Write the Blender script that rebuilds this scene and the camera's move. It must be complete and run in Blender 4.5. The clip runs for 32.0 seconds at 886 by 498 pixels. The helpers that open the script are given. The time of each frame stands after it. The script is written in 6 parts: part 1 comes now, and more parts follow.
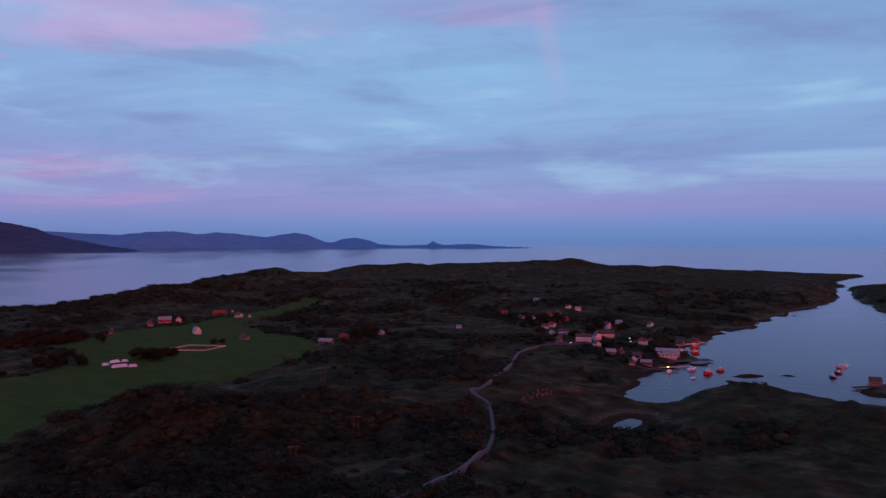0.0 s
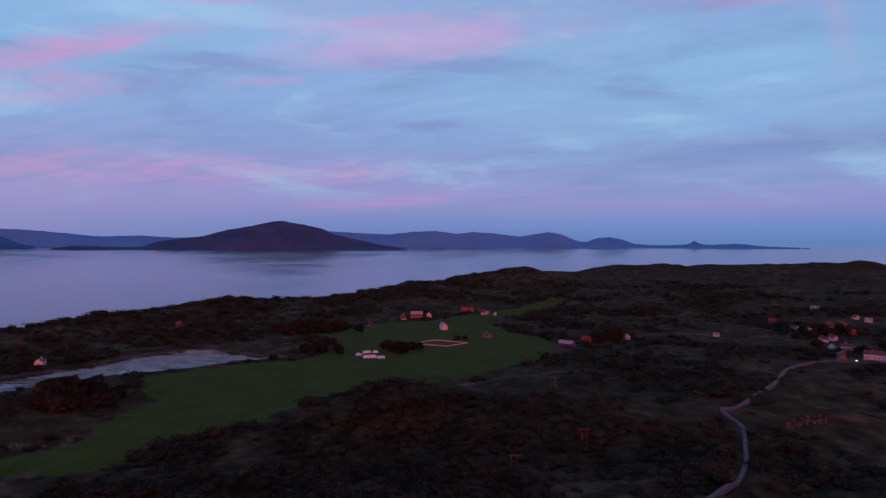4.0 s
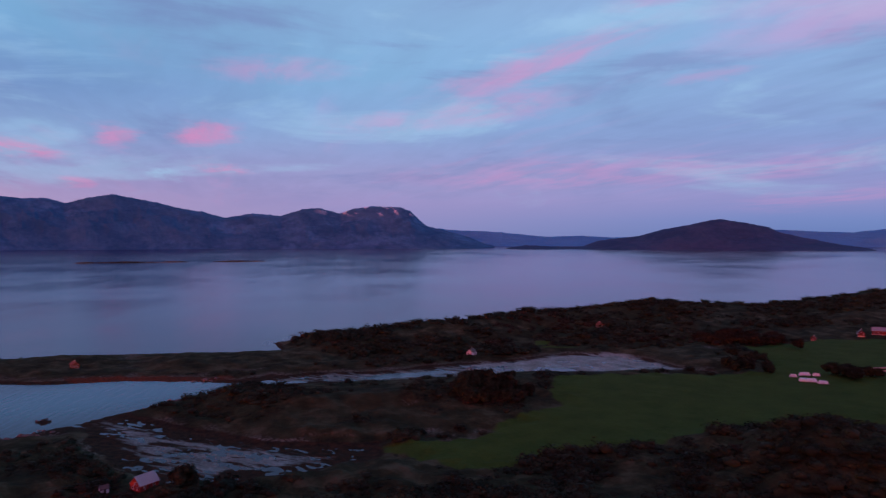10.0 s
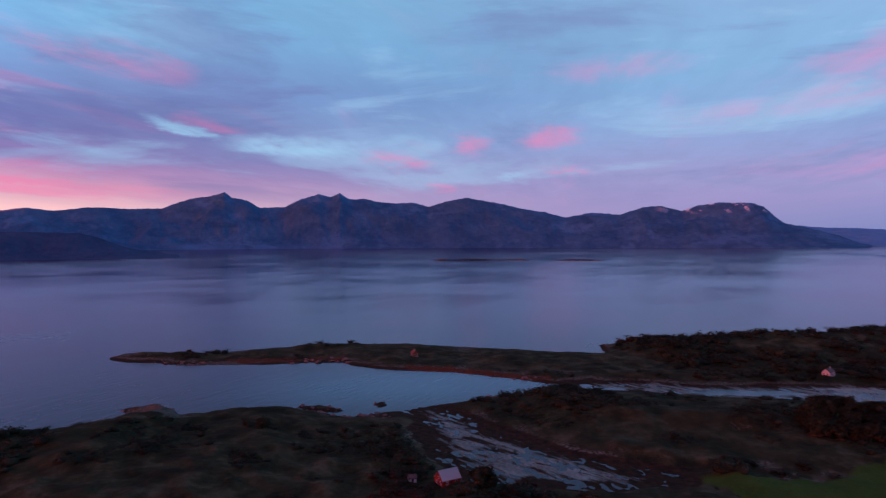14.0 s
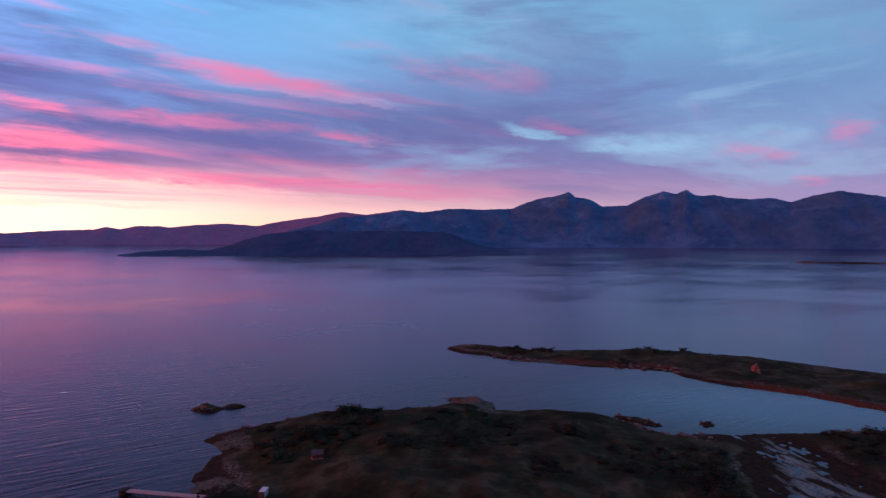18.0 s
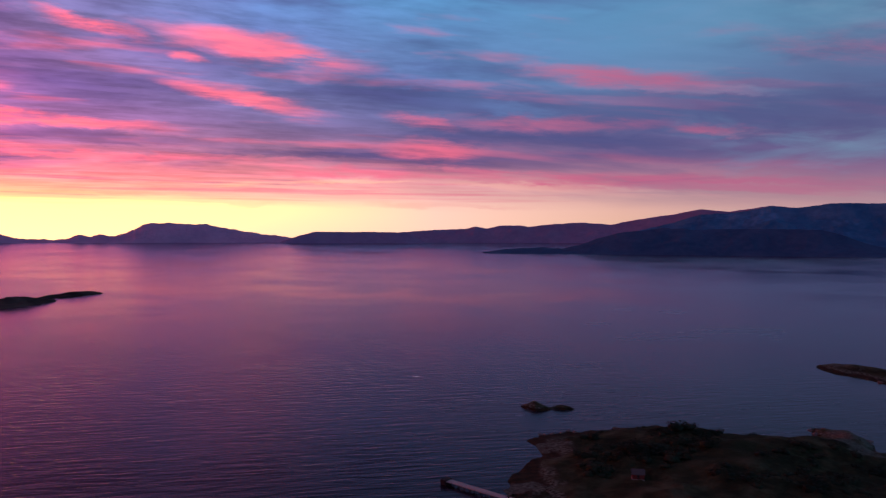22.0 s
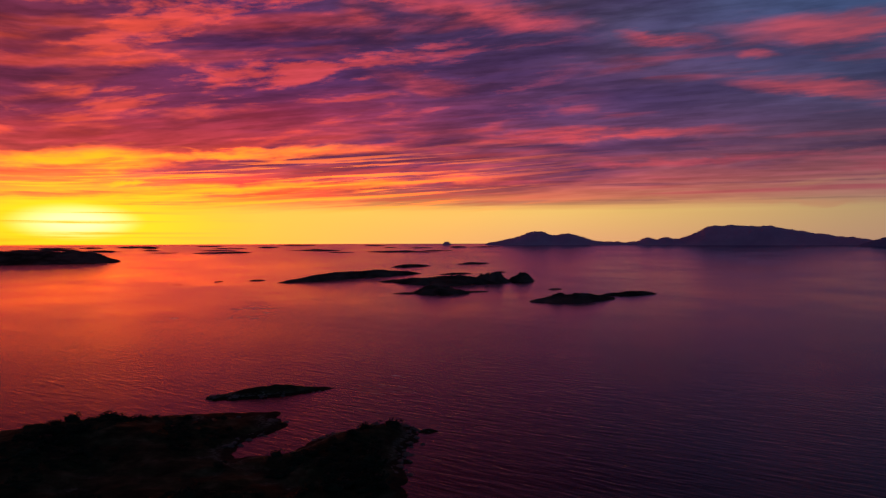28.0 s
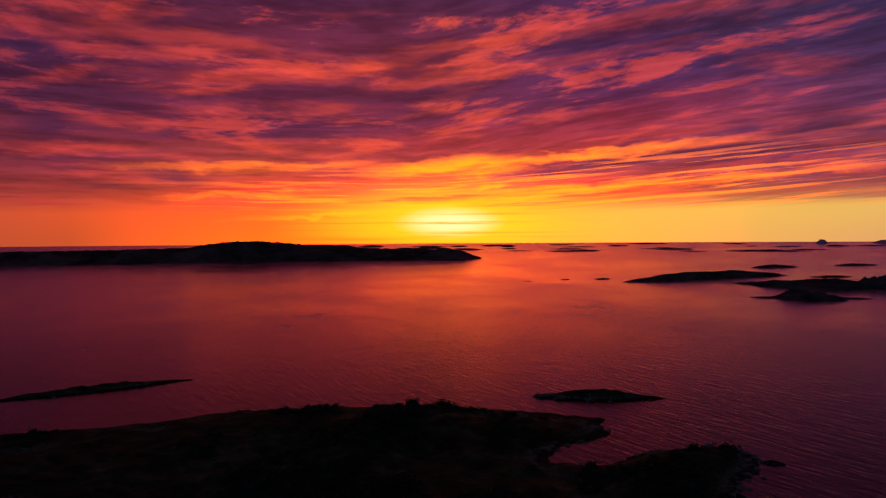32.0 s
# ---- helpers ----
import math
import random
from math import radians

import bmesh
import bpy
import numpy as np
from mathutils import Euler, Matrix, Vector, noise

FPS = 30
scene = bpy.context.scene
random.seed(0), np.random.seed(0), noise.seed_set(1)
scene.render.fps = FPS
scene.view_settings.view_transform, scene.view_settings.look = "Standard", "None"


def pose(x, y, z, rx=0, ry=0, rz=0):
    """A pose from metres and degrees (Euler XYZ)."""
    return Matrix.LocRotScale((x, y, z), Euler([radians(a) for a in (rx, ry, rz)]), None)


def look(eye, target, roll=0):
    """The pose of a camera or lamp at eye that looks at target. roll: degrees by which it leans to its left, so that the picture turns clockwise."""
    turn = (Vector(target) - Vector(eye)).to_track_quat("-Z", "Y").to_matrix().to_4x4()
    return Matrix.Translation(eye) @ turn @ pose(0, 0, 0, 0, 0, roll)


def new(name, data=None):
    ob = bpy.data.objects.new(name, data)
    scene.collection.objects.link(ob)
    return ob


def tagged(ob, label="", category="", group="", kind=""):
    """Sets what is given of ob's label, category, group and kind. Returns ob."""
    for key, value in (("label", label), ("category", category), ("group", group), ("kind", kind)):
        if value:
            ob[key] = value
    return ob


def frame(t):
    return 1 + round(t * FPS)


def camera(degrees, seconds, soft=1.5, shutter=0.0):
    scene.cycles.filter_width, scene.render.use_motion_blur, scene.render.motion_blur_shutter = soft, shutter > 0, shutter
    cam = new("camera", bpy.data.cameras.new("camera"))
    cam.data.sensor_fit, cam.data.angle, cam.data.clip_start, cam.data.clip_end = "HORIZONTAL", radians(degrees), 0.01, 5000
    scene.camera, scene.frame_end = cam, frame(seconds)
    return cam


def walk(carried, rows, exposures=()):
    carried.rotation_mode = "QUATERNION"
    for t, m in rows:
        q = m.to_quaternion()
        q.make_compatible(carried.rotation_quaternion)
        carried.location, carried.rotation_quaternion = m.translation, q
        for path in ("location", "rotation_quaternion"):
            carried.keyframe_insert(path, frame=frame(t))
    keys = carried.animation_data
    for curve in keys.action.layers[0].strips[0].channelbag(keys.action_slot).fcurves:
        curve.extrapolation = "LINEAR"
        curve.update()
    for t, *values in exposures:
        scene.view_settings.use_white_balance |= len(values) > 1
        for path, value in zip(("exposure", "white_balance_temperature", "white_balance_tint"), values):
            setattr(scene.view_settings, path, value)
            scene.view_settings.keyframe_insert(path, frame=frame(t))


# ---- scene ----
cam = camera(64.74, 32.0, soft=1.3, shutter=0.5)
PATH = [
    (0.0, pose(0.00, 0.00, 110.00, 89.404, -0.127, 0.000)),
    (0.5, pose(1.60, 3.19, 109.85, 89.381, -0.154, 2.504)),
    (1.0, pose(3.17, 6.36, 109.71, 89.358, -0.189, 4.890)),
    (1.5, pose(4.64, 9.50, 109.57, 89.342, -0.222, 7.456)),
    (2.0, pose(5.93, 12.62, 109.45, 89.328, -0.238, 10.105)),
    (2.5, pose(7.02, 15.73, 109.36, 89.326, -0.245, 12.778)),
    (3.0, pose(7.94, 18.82, 109.29, 89.319, -0.247, 15.424)),
    (3.5, pose(8.75, 21.97, 109.25, 89.313, -0.246, 18.056)),
    (5.5, pose(9.95, 36.14, 109.37, 89.230, -0.190, 28.637)),
    (6.0, pose(9.78, 39.80, 109.53, 89.218, -0.166, 31.288)),
    (6.5, pose(9.48, 43.40, 109.71, 89.217, -0.141, 33.935)),
    (7.0, pose(9.01, 46.91, 109.87, 89.222, -0.120, 36.618)),
    (7.5, pose(8.37, 50.32, 110.00, 89.224, -0.093, 39.285)),
    (8.0, pose(7.59, 53.68, 110.09, 89.215, -0.069, 42.016)),
    (8.5, pose(6.72, 57.07, 110.15, 89.213, -0.047, 44.977)),
    (9.0, pose(5.72, 60.48, 110.19, 89.214, -0.029, 48.506)),
    (9.5, pose(4.61, 63.89, 110.22, 89.203, -0.013, 52.088)),
    (10.0, pose(3.36, 67.32, 110.23, 89.185, 0.007, 55.599)),
    (10.5, pose(1.88, 70.72, 110.23, 89.165, 0.028, 59.134)),
    (11.0, pose(0.16, 74.05, 110.23, 89.146, 0.043, 62.646)),
    (11.5, pose(-1.77, 77.28, 110.24, 89.143, 0.070, 66.103)),
    (12.0, pose(-3.85, 80.36, 110.25, 89.142, 0.097, 69.487)),
    (12.5, pose(-6.03, 83.34, 110.24, 89.145, 0.116, 72.908)),
    (13.0, pose(-8.34, 86.17, 110.25, 89.154, 0.134, 76.288)),
    (13.5, pose(-10.76, 88.85, 110.28, 89.153, 0.156, 79.682)),
    (14.0, pose(-13.28, 91.40, 110.33, 89.149, 0.181, 83.067)),
    (14.5, pose(-15.89, 93.83, 110.41, 89.146, 0.213, 86.459)),
    (16.5, pose(-27.57, 102.43, 110.43, 89.115, 0.118, 99.890)),
    (17.0, pose(-31.01, 103.77, 110.46, 89.110, 0.086, 103.509)),
    (17.5, pose(-34.50, 104.93, 110.49, 89.099, 0.050, 107.201)),
    (18.0, pose(-38.05, 105.93, 110.45, 89.085, -0.002, 110.813)),
    (18.5, pose(-41.64, 106.71, 110.38, 89.080, -0.057, 114.442)),
    (19.0, pose(-45.29, 107.26, 110.28, 89.055, -0.102, 118.081)),
    (19.5, pose(-48.98, 107.59, 110.18, 89.033, -0.129, 121.618)),
    (20.0, pose(-52.69, 107.65, 110.10, 89.014, -0.130, 125.189)),
    (20.5, pose(-56.39, 107.45, 110.04, 89.000, -0.107, 128.789)),
    (21.0, pose(-60.06, 106.97, 110.00, 88.979, -0.077, 132.328)),
    (21.5, pose(-63.73, 106.19, 109.97, 88.966, -0.055, 135.892)),
    (22.0, pose(-67.40, 105.15, 109.94, 88.971, -0.049, 139.443)),
    (22.5, pose(-71.05, 103.87, 109.92, 88.990, -0.042, 143.025)),
    (23.0, pose(-74.64, 102.40, 109.88, 89.004, -0.031, 146.611)),
    (23.5, pose(-78.15, 100.77, 109.81, 89.017, -0.009, 150.261)),
    (24.0, pose(-81.51, 98.96, 109.76, 89.041, 0.036, 153.875)),
    (24.5, pose(-84.73, 97.09, 109.71, 89.062, 0.080, 157.547)),
    (25.0, pose(-87.87, 95.26, 109.69, 89.079, 0.100, 161.256)),
    (25.5, pose(-90.93, 93.37, 109.71, 89.106, 0.103, 164.922)),
    (27.5, pose(-101.53, 84.11, 110.50, 89.199, 0.125, 179.892)),
    (28.0, pose(-103.62, 81.21, 110.55, 89.195, 0.142, 183.580)),
    (28.5, pose(-105.46, 78.23, 110.60, 89.188, 0.170, 187.316)),
    (29.0, pose(-107.08, 75.11, 110.65, 89.177, 0.208, 191.064)),
    (29.5, pose(-108.54, 71.78, 110.71, 89.164, 0.253, 194.776)),
    (30.0, pose(-109.73, 68.43, 110.74, 89.153, 0.303, 198.500)),
    (30.5, pose(-110.70, 65.08, 110.73, 89.151, 0.337, 202.286)),
    (31.0, pose(-111.46, 61.73, 110.69, 89.170, 0.361, 206.053)),
    (31.5, pose(-112.10, 58.38, 110.62, 89.178, 0.372, 209.781)),
    (32.0, pose(-112.88, 54.98, 110.49, 89.177, 0.355, 211.877)),
]
walk(cam, PATH, [(0.0, 0.0, 6500, 10), (11.0, -0.03, 6500, 10), (14.0, 0.04, 6500, 10), (17.0, 0.02, 6500, 10), (18.0, -0.05, 6500, 10), (20.0, -0.35, 6500, 10), (22.0, -0.84, 6500, 10),
                 (24.0, -1.45, 6500, 10), (25.0, -1.75, 6500, 10), (28.0, -2.55, 6500, 10), (29.0, -2.7, 6500, 10), (30.0, -2.76, 6500, 10), (32.0, -2.8, 6500, 10)])


# ---- world and light ----
SUN_AZ = radians(211.8)
SUN_H = Vector((-math.sin(SUN_AZ), math.cos(SUN_AZ), 0))


def lin(r, g, b):
    """Linear colour from 0..255 display values."""
    out = []
    for c in (r, g, b):
        c /= 255
        out.append(c / 12.92 if c <= 0.04045 else ((c + 0.055) / 1.055) ** 2.4)
    return (*out, 1)


class Nodes:
    """A short way to write node trees."""

    def __init__(self, tree):
        self.tree = tree
        tree.nodes.clear()

    def node(self, kind, **props):
        n = self.tree.nodes.new(kind)
        for key, value in props.items():
            setattr(n, key, value)
        return n

    def link(self, value, socket):
        if isinstance(value, bpy.types.NodeSocket):
            self.tree.links.new(value, socket)
        else:
            socket.default_value = value

    def calc(self, op, a, b=0.0, c=0.0):
        n = self.node("ShaderNodeMath", operation=op)
        for s, v in zip(n.inputs, (a, b, c)):
            self.link(v, s)
        return n.outputs[0]

    def vec(self, op, a, b=(0, 0, 0)):
        n = self.node("ShaderNodeVectorMath", operation=op)
        self.link(a, n.inputs[0])
        self.link(b, n.inputs[1])
        return n.outputs["Value"] if op in ("DOT_PRODUCT", "LENGTH", "DISTANCE") else n.outputs[0]

    def xyz(self, x, y, z):
        n = self.node("ShaderNodeCombineXYZ")
        for s, v in zip(n.inputs, (x, y, z)):
            self.link(v, s)
        return n.outputs[0]

    def split(self, v):
        n = self.node("ShaderNodeSeparateXYZ")
        self.link(v, n.inputs[0])
        return n.outputs

    def span(self, v, a, b, c=0.0, d=1.0, smooth=True):
        n = self.node("ShaderNodeMapRange", interpolation_type="SMOOTHSTEP" if smooth else "LINEAR")
        for s, q in zip(n.inputs, (v, a, b, c, d)):
            self.link(q, s)
        return n.outputs[0]

    def mix(self, f, a, b, blend="MIX"):
        n = self.node("ShaderNodeMix", data_type="RGBA", blend_type=blend)
        self.link(f, n.inputs[0])
        self.link(a, n.inputs[6])
        self.link(b, n.inputs[7])
        return n.outputs[2]

    def ramp(self, f, stops):
        n = self.node("ShaderNodeValToRGB")
        el = n.color_ramp.elements
        while len(el) < len(stops):
            el.new(0.5)
        for e, (p, c) in zip(el, stops):
            e.position, e.color = p, c
        self.link(f, n.inputs[0])
        return n.outputs[0]

    def noise(self, v, scale, detail=4.0, rough=0.55, distort=0.0):
        n = self.node("ShaderNodeTexNoise")
        self.link(v, n.inputs["Vector"])
        for k, q in (("Scale", scale), ("Detail", detail), ("Roughness", rough), ("Distortion", distort)):
            n.inputs[k].default_value = q
        return n.outputs[0]


def elevations(*rows):
    """Colour stops from (degrees above the horizon, display colour)."""
    return [(max(0.0, min(1.0, math.sin(radians(e)))), lin(*c)) for e, c in rows]


world = bpy.data.worlds.new("sky")
scene.world = world
world.use_nodes = True
W = Nodes(world.node_tree)
way = W.node("ShaderNodeTexCoord").outputs["Generated"]
wx, wy, wz = W.split(way)
up = W.calc("MAXIMUM", wz, 0.0)
flat = W.calc("SQRT", W.calc("ADD", W.calc("MULTIPLY", wx, wx), W.calc("MULTIPLY", wy, wy)))
toward = W.calc("DIVIDE", W.vec("DOT_PRODUCT", way, tuple(SUN_H)), W.calc("MAXIMUM", flat, 0.01))
# the sky's colours from the horizon up, column by column round the compass: azimuth, exposure at which they were judged, stops
# stops above 20 degrees are unseen, made up to light land and sea
COLUMNS = [
    (-30, 0.0, elevations((0, (98, 130, 186)), (1.3, (110, 140, 198)), (2.8, (136, 142, 200)), (4.6, (138, 154, 206)), (7, (130, 160, 210)), (10, (138, 174, 218)), (18, (126, 164, 212)), (40, (110, 144, 196)), (70, (112, 140, 190)))),
    (0, 0.0, elevations((0, (98, 130, 186)), (1.3, (112, 140, 200)), (2.8, (144, 146, 204)), (4.6, (138, 156, 208)), (7, (130, 162, 212)), (10, (138, 176, 220)), (14, (138, 182, 224)), (18, (134, 164, 212)), (40, (112, 144, 196)), (70, (112, 140, 190)))),
    (30, 0.0, elevations((0, (104, 128, 184)), (1.5, (118, 138, 196)), (3.2, (146, 148, 204)), (5.5, (146, 152, 208)), (8, (134, 160, 212)), (11, (138, 170, 218)), (15, (142, 180, 226)), (19, (148, 176, 222)), (40, (112, 144, 196)), (70, (112, 140, 190)))),
    (63, 0.0, elevations((0, (137, 140, 190)), (3, (157, 148, 200)), (5.5, (151, 155, 206)), (9, (137, 167, 216)), (13, (131, 176, 220)), (18, (137, 178, 220)), (40, (104, 136, 188)), (70, (112, 140, 190)))),
    (85, 0.0, elevations((0, (180, 157, 194)), (3.5, (163, 148, 196)), (5.5, (145, 144, 196)), (8, (137, 167, 214)), (11, (118, 157, 208)), (15, (120, 170, 214)), (19, (127, 180, 220)), (40, (96, 130, 182)), (70, (112, 140, 190)))),
    (110, -0.05, elevations((0, (255, 212, 194)), (2, (244, 194, 200)), (3.6, (214, 160, 186)), (4.6, (182, 137, 181)), (6, (137, 119, 176)), (9, (118, 128, 185)), (12, (118, 143, 197)), (16, (124, 181, 225)), (19, (120, 177, 220)), (27, (78, 106, 150)), (40, (44, 58, 92)), (70, (74, 94, 138)))),
    (125, -0.35, elevations((0, (274, 218, 186)), (2, (268, 210, 194)), (3.8, (236, 180, 188)), (4.8, (222, 152, 176)), (6.5, (135, 113, 165)), (9, (111, 121, 177)), (12, (118, 154, 206)), (15, (113, 167, 217)), (19, (111, 172, 222)), (27, (64, 88, 130)), (40, (36, 46, 76)), (70, (62, 80, 120)))),
    (140, -0.84, elevations((0, (268, 214, 192)), (2.2, (266, 214, 194)), (3.2, (240, 180, 176)), (4.7, (228, 152, 164)), (6.2, (162, 109, 146)), (8.5, (110, 108, 158)), (12, (99, 127, 183)), (15, (102, 141, 196)), (19, (94, 153, 206)), (27, (48, 64, 102)), (40, (22, 26, 48)), (70, (44, 56, 88)))),
    (154, -1.45, elevations((0, (262, 204, 160)), (2.3, (266, 220, 154)), (3.1, (238, 168, 146)), (4.6, (222, 130, 138)), (6.4, (144, 96, 124)), (9, (113, 95, 140)), (12, (102, 104, 153)), (16, (92, 110, 164)), (19, (86, 122, 175)), (27, (50, 56, 92)), (40, (22, 22, 42)), (70, (36, 46, 74)))),
    (175, -2.25, elevations((0, (262, 192, 128)), (2.3, (270, 216, 120)), (3.2, (236, 130, 96)), (4.6, (206, 92, 98)), (7, (140, 75, 109)), (10, (104, 64, 111)), (13, (108, 68, 109)), (16, (88, 70, 105)), (19, (90, 68, 98)), (40, (28, 20, 34)), (70, (34, 44, 68)))),
    (198, -2.73, elevations((0, (262, 192, 74)), (2.2, (264, 196, 76)), (3.6, (234, 112, 48)), (5, (204, 74, 71)), (7.5, (183, 59, 70)), (10, (154, 49, 77)), (13, (101, 43, 90)), (16, (82, 39, 79)), (19, (76, 41, 83)), (28, (78, 28, 46)), (40, (46, 13, 20)), (70, (44, 58, 88)))),
    (212, -2.8, elevations((0, (400, 172, 26)), (2.2, (400, 160, 34)), (3.6, (310, 106, 46)), (5, (196, 71, 73)), (7.5, (184, 57, 66)), (10, (152, 46, 68)), (14, (120, 44, 66)), (19, (84, 38, 70)), (28, (130, 32, 38)), (40, (104, 22, 26)), (70, (43, 57, 87)))),
    (226, -2.8, elevations((0, (330, 122, 28)), (2.2, (310, 106, 40)), (4, (230, 84, 54)), (6, (176, 64, 59)), (9, (160, 51, 59)), (13, (126, 43, 66)), (19, (76, 33, 63)), (28, (124, 28, 36)), (40, (96, 20, 26)), (70, (43, 57, 87)))),
    (240, -2.8, elevations((0, (206, 84, 44)), (2, (224, 86, 46)), (3.6, (160, 55, 50)), (6, (115, 41, 63)), (10, (114, 40, 58)), (14, (86, 33, 55)), (19, (65, 31, 59)), (28, (70, 24, 36)), (40, (44, 14, 20)), (70, (43, 57, 87)))),
    (258, -2.7, elevations((0, (180, 76, 60)), (4, (150, 56, 64)), (10, (100, 40, 66)), (19, (64, 36, 70)), (40, (24, 16, 30)), (70, (45, 59, 89)))),
]
PINK = [(32.3, 14.7, 10.3, 16.9, 1.57, 0.80), (3.9, 18.7, -8.9, 17.8, 1.30, 0.55), (32.4, 4.9, 23.7, 5.8, 0.83, 0.50),
        (31.7, 2.6, 20.2, 3.6, 0.65, 0.45), (55.4, 11.7, 39.8, 15.9, 1.20, 0.90), (56.5, 10.0, 45.1, 11.4, 1.11, 0.60), (32.4, 16.8, 11.2, 17.2, 1.39, 0.70),
        (63.6, 9.2, 55.4, 9.5, 0.83, 0.50), (56.2, 5.1, 28.3, 5.7, 1.20, 0.50), (37.9, 12.1, 32.0, 12.5, 0.46, 0.50), (41.6, 18.1, 34.3, 18.6, 0.74, 0.50)]
PUFF = [(76.5, 7.9, 72.3, 8.4, 0.93, 1.00), (82.2, 7.5, 79.5, 7.7, 0.83, 0.80), (88.5, 6.5, 84.5, 6.2, 0.65, 0.85), (74.6, 5.7, 71.6, 5.5, 0.56, 0.80),
        (73.7, 13.2, 64.6, 13.3, 0.93, 0.50), (103.3, 9.3, 99.6, 8.4, 0.56, 0.60), (84.0, 4.2, 81.8, 4.2, 0.42, 0.60), (108.5, 13.9, 103.3, 12.3, 0.93, 0.35)]
GREY = [(108.6, 9.5, 96.4, 8.1, 1.39, 0.70), (115.1, 11.0, 97.5, 6.7, 1.02, 0.60), (16.0, 6.6, -22.0, 7.2, 0.80, 0.60), (24.0, 9.2, 18.0, 9.6, 0.50, 0.40)]
LIT_A = [(143.2, 9.6, 138.7, 8.9, 0.65, 0.60), (143.2, 6.9, 136.8, 6.8, 0.65, 0.90), (132.2, 13.3, 117.5, 11.1, 0.83, 0.70), (137.6, 9.2, 122.9, 8.8, 0.65, 0.50), (121.1, 8.4, 114.7, 7.6, 0.46, 0.60), (143.2, 5.7, 131.0, 4.8, 0.46, 0.70),
         (136.1, 5.0, 118.4, 3.9, 0.56, 0.80), (114.7, 14.3, 105.5, 12.3, 0.93, 0.40), (127.2, 4.0, 105.5, 3.2, 0.37, 0.50), (157.6, 5.1, 139.0, 5.3, 0.37, 0.80), (139.0, 5.3, 106.6, 3.7, 0.46, 0.70)]
LIT_B = [(168.4, 15.3, 162.8, 14.7, 0.56, 0.80), (160.0, 15.3, 147.0, 13.6, 1.11, 0.90), (160.0, 11.4, 150.6, 10.1, 0.56, 0.95), (161.2, 13.4, 158.8, 13.3, 0.37, 0.60), (171.8, 8.4, 164.0, 8.1, 0.46, 0.95), (171.8, 5.9, 152.4, 6.1, 0.28, 0.70),
         (143.8, 7.0, 137.8, 7.1, 0.46, 0.60), (155.8, 5.7, 129.5, 4.9, 0.37, 0.60), (115.2, 14.1, 110.8, 12.8, 0.83, 0.30), (179.2, 8.5, 162.8, 8.2, 0.42, 1.00), (179.2, 16.9, 173.6, 17.1, 0.74, 0.60), (174.0, 10.2, 171.1, 10.2, 0.37, 0.40),
         (143.1, 7.4, 138.7, 7.0, 0.56, 0.50)]
LIT_C = [(191.1, 17.7, 187.4, 16.4, 1.11, 0.70), (186.5, 18.5, 173.2, 17.0, 0.93, 0.60), (168.6, 15.6, 163.0, 14.7, 0.46, 0.80), (187.9, 13.0, 181.9, 11.8, 0.65, 0.45), (205.5, 9.6, 199.6, 9.5, 0.46, 0.60), (212.3, 10.4, 207.0, 13.2, 0.65, 0.90),
         (190.2, 7.6, 179.2, 9.1, 0.32, 0.70), (197.1, 4.1, 174.5, 4.7, 0.28, 0.60), (212.3, 8.0, 208.1, 8.1, 0.46, 0.60), (204.8, 9.5, 199.2, 9.9, 0.46, 0.50), (190.1, 7.2, 169.9, 8.3, 0.37, 0.80), (190.1, 18.0, 188.8, 16.2, 0.93, 0.60),
         (200.2, 15.8, 183.7, 17.0, 0.65, 0.40)]
LIT_D = [(214.8, 10.1, 207.1, 13.2, 0.56, 0.95), (223.3, 13.3, 220.8, 13.4, 0.46, 0.70), (219.5, 13.3, 215.2, 14.4, 0.65, 0.60), (231.2, 10.0, 217.8, 10.4, 0.56, 0.50), (241.2, 14.2, 234.8, 13.8, 0.65, 0.50), (244.2, 6.0, 235.2, 7.2, 0.46, 0.60),
         (239.7, 8.8, 232.0, 8.9, 0.56, 0.50), (232.4, 11.0, 227.0, 12.0, 0.46, 0.70), (235.6, 13.5, 228.3, 14.8, 0.74, 0.50), (242.2, 11.4, 237.2, 12.8, 0.46, 0.50), (238.3, 16.1, 234.8, 17.4, 0.65, 0.60), (244.2, 15.2, 240.8, 14.8, 0.46, 0.40),
         (244.2, 2.9, 239.7, 2.9, 0.28, 0.60)]
FIRE = [(212.3, 5.9, 205.2, 6.0, 0.83, 1.00), (205.2, 6.3, 190.2, 7.3, 0.42, 0.80), (212.3, 3.1, 196.3, 4.1, 0.42, 0.90), (217.0, 5.4, 205.7, 6.4, 0.69, 1.00), (210.7, 6.0, 190.1, 7.2, 0.42, 0.80), (217.4, 2.0, 200.6, 3.9, 0.56, 1.00),
        (200.6, 4.0, 181.6, 4.8, 0.32, 0.70), (209.8, 4.3, 206.6, 4.2, 0.23, 0.90), (229.4, 3.3, 222.0, 3.7, 0.28, 0.70), (227.6, 1.5, 215.2, 2.3, 0.23, 0.70), (232.0, 3.3, 222.1, 3.8, 0.28, 0.70), (235.6, 5.6, 219.4, 6.1, 0.37, 0.60)]
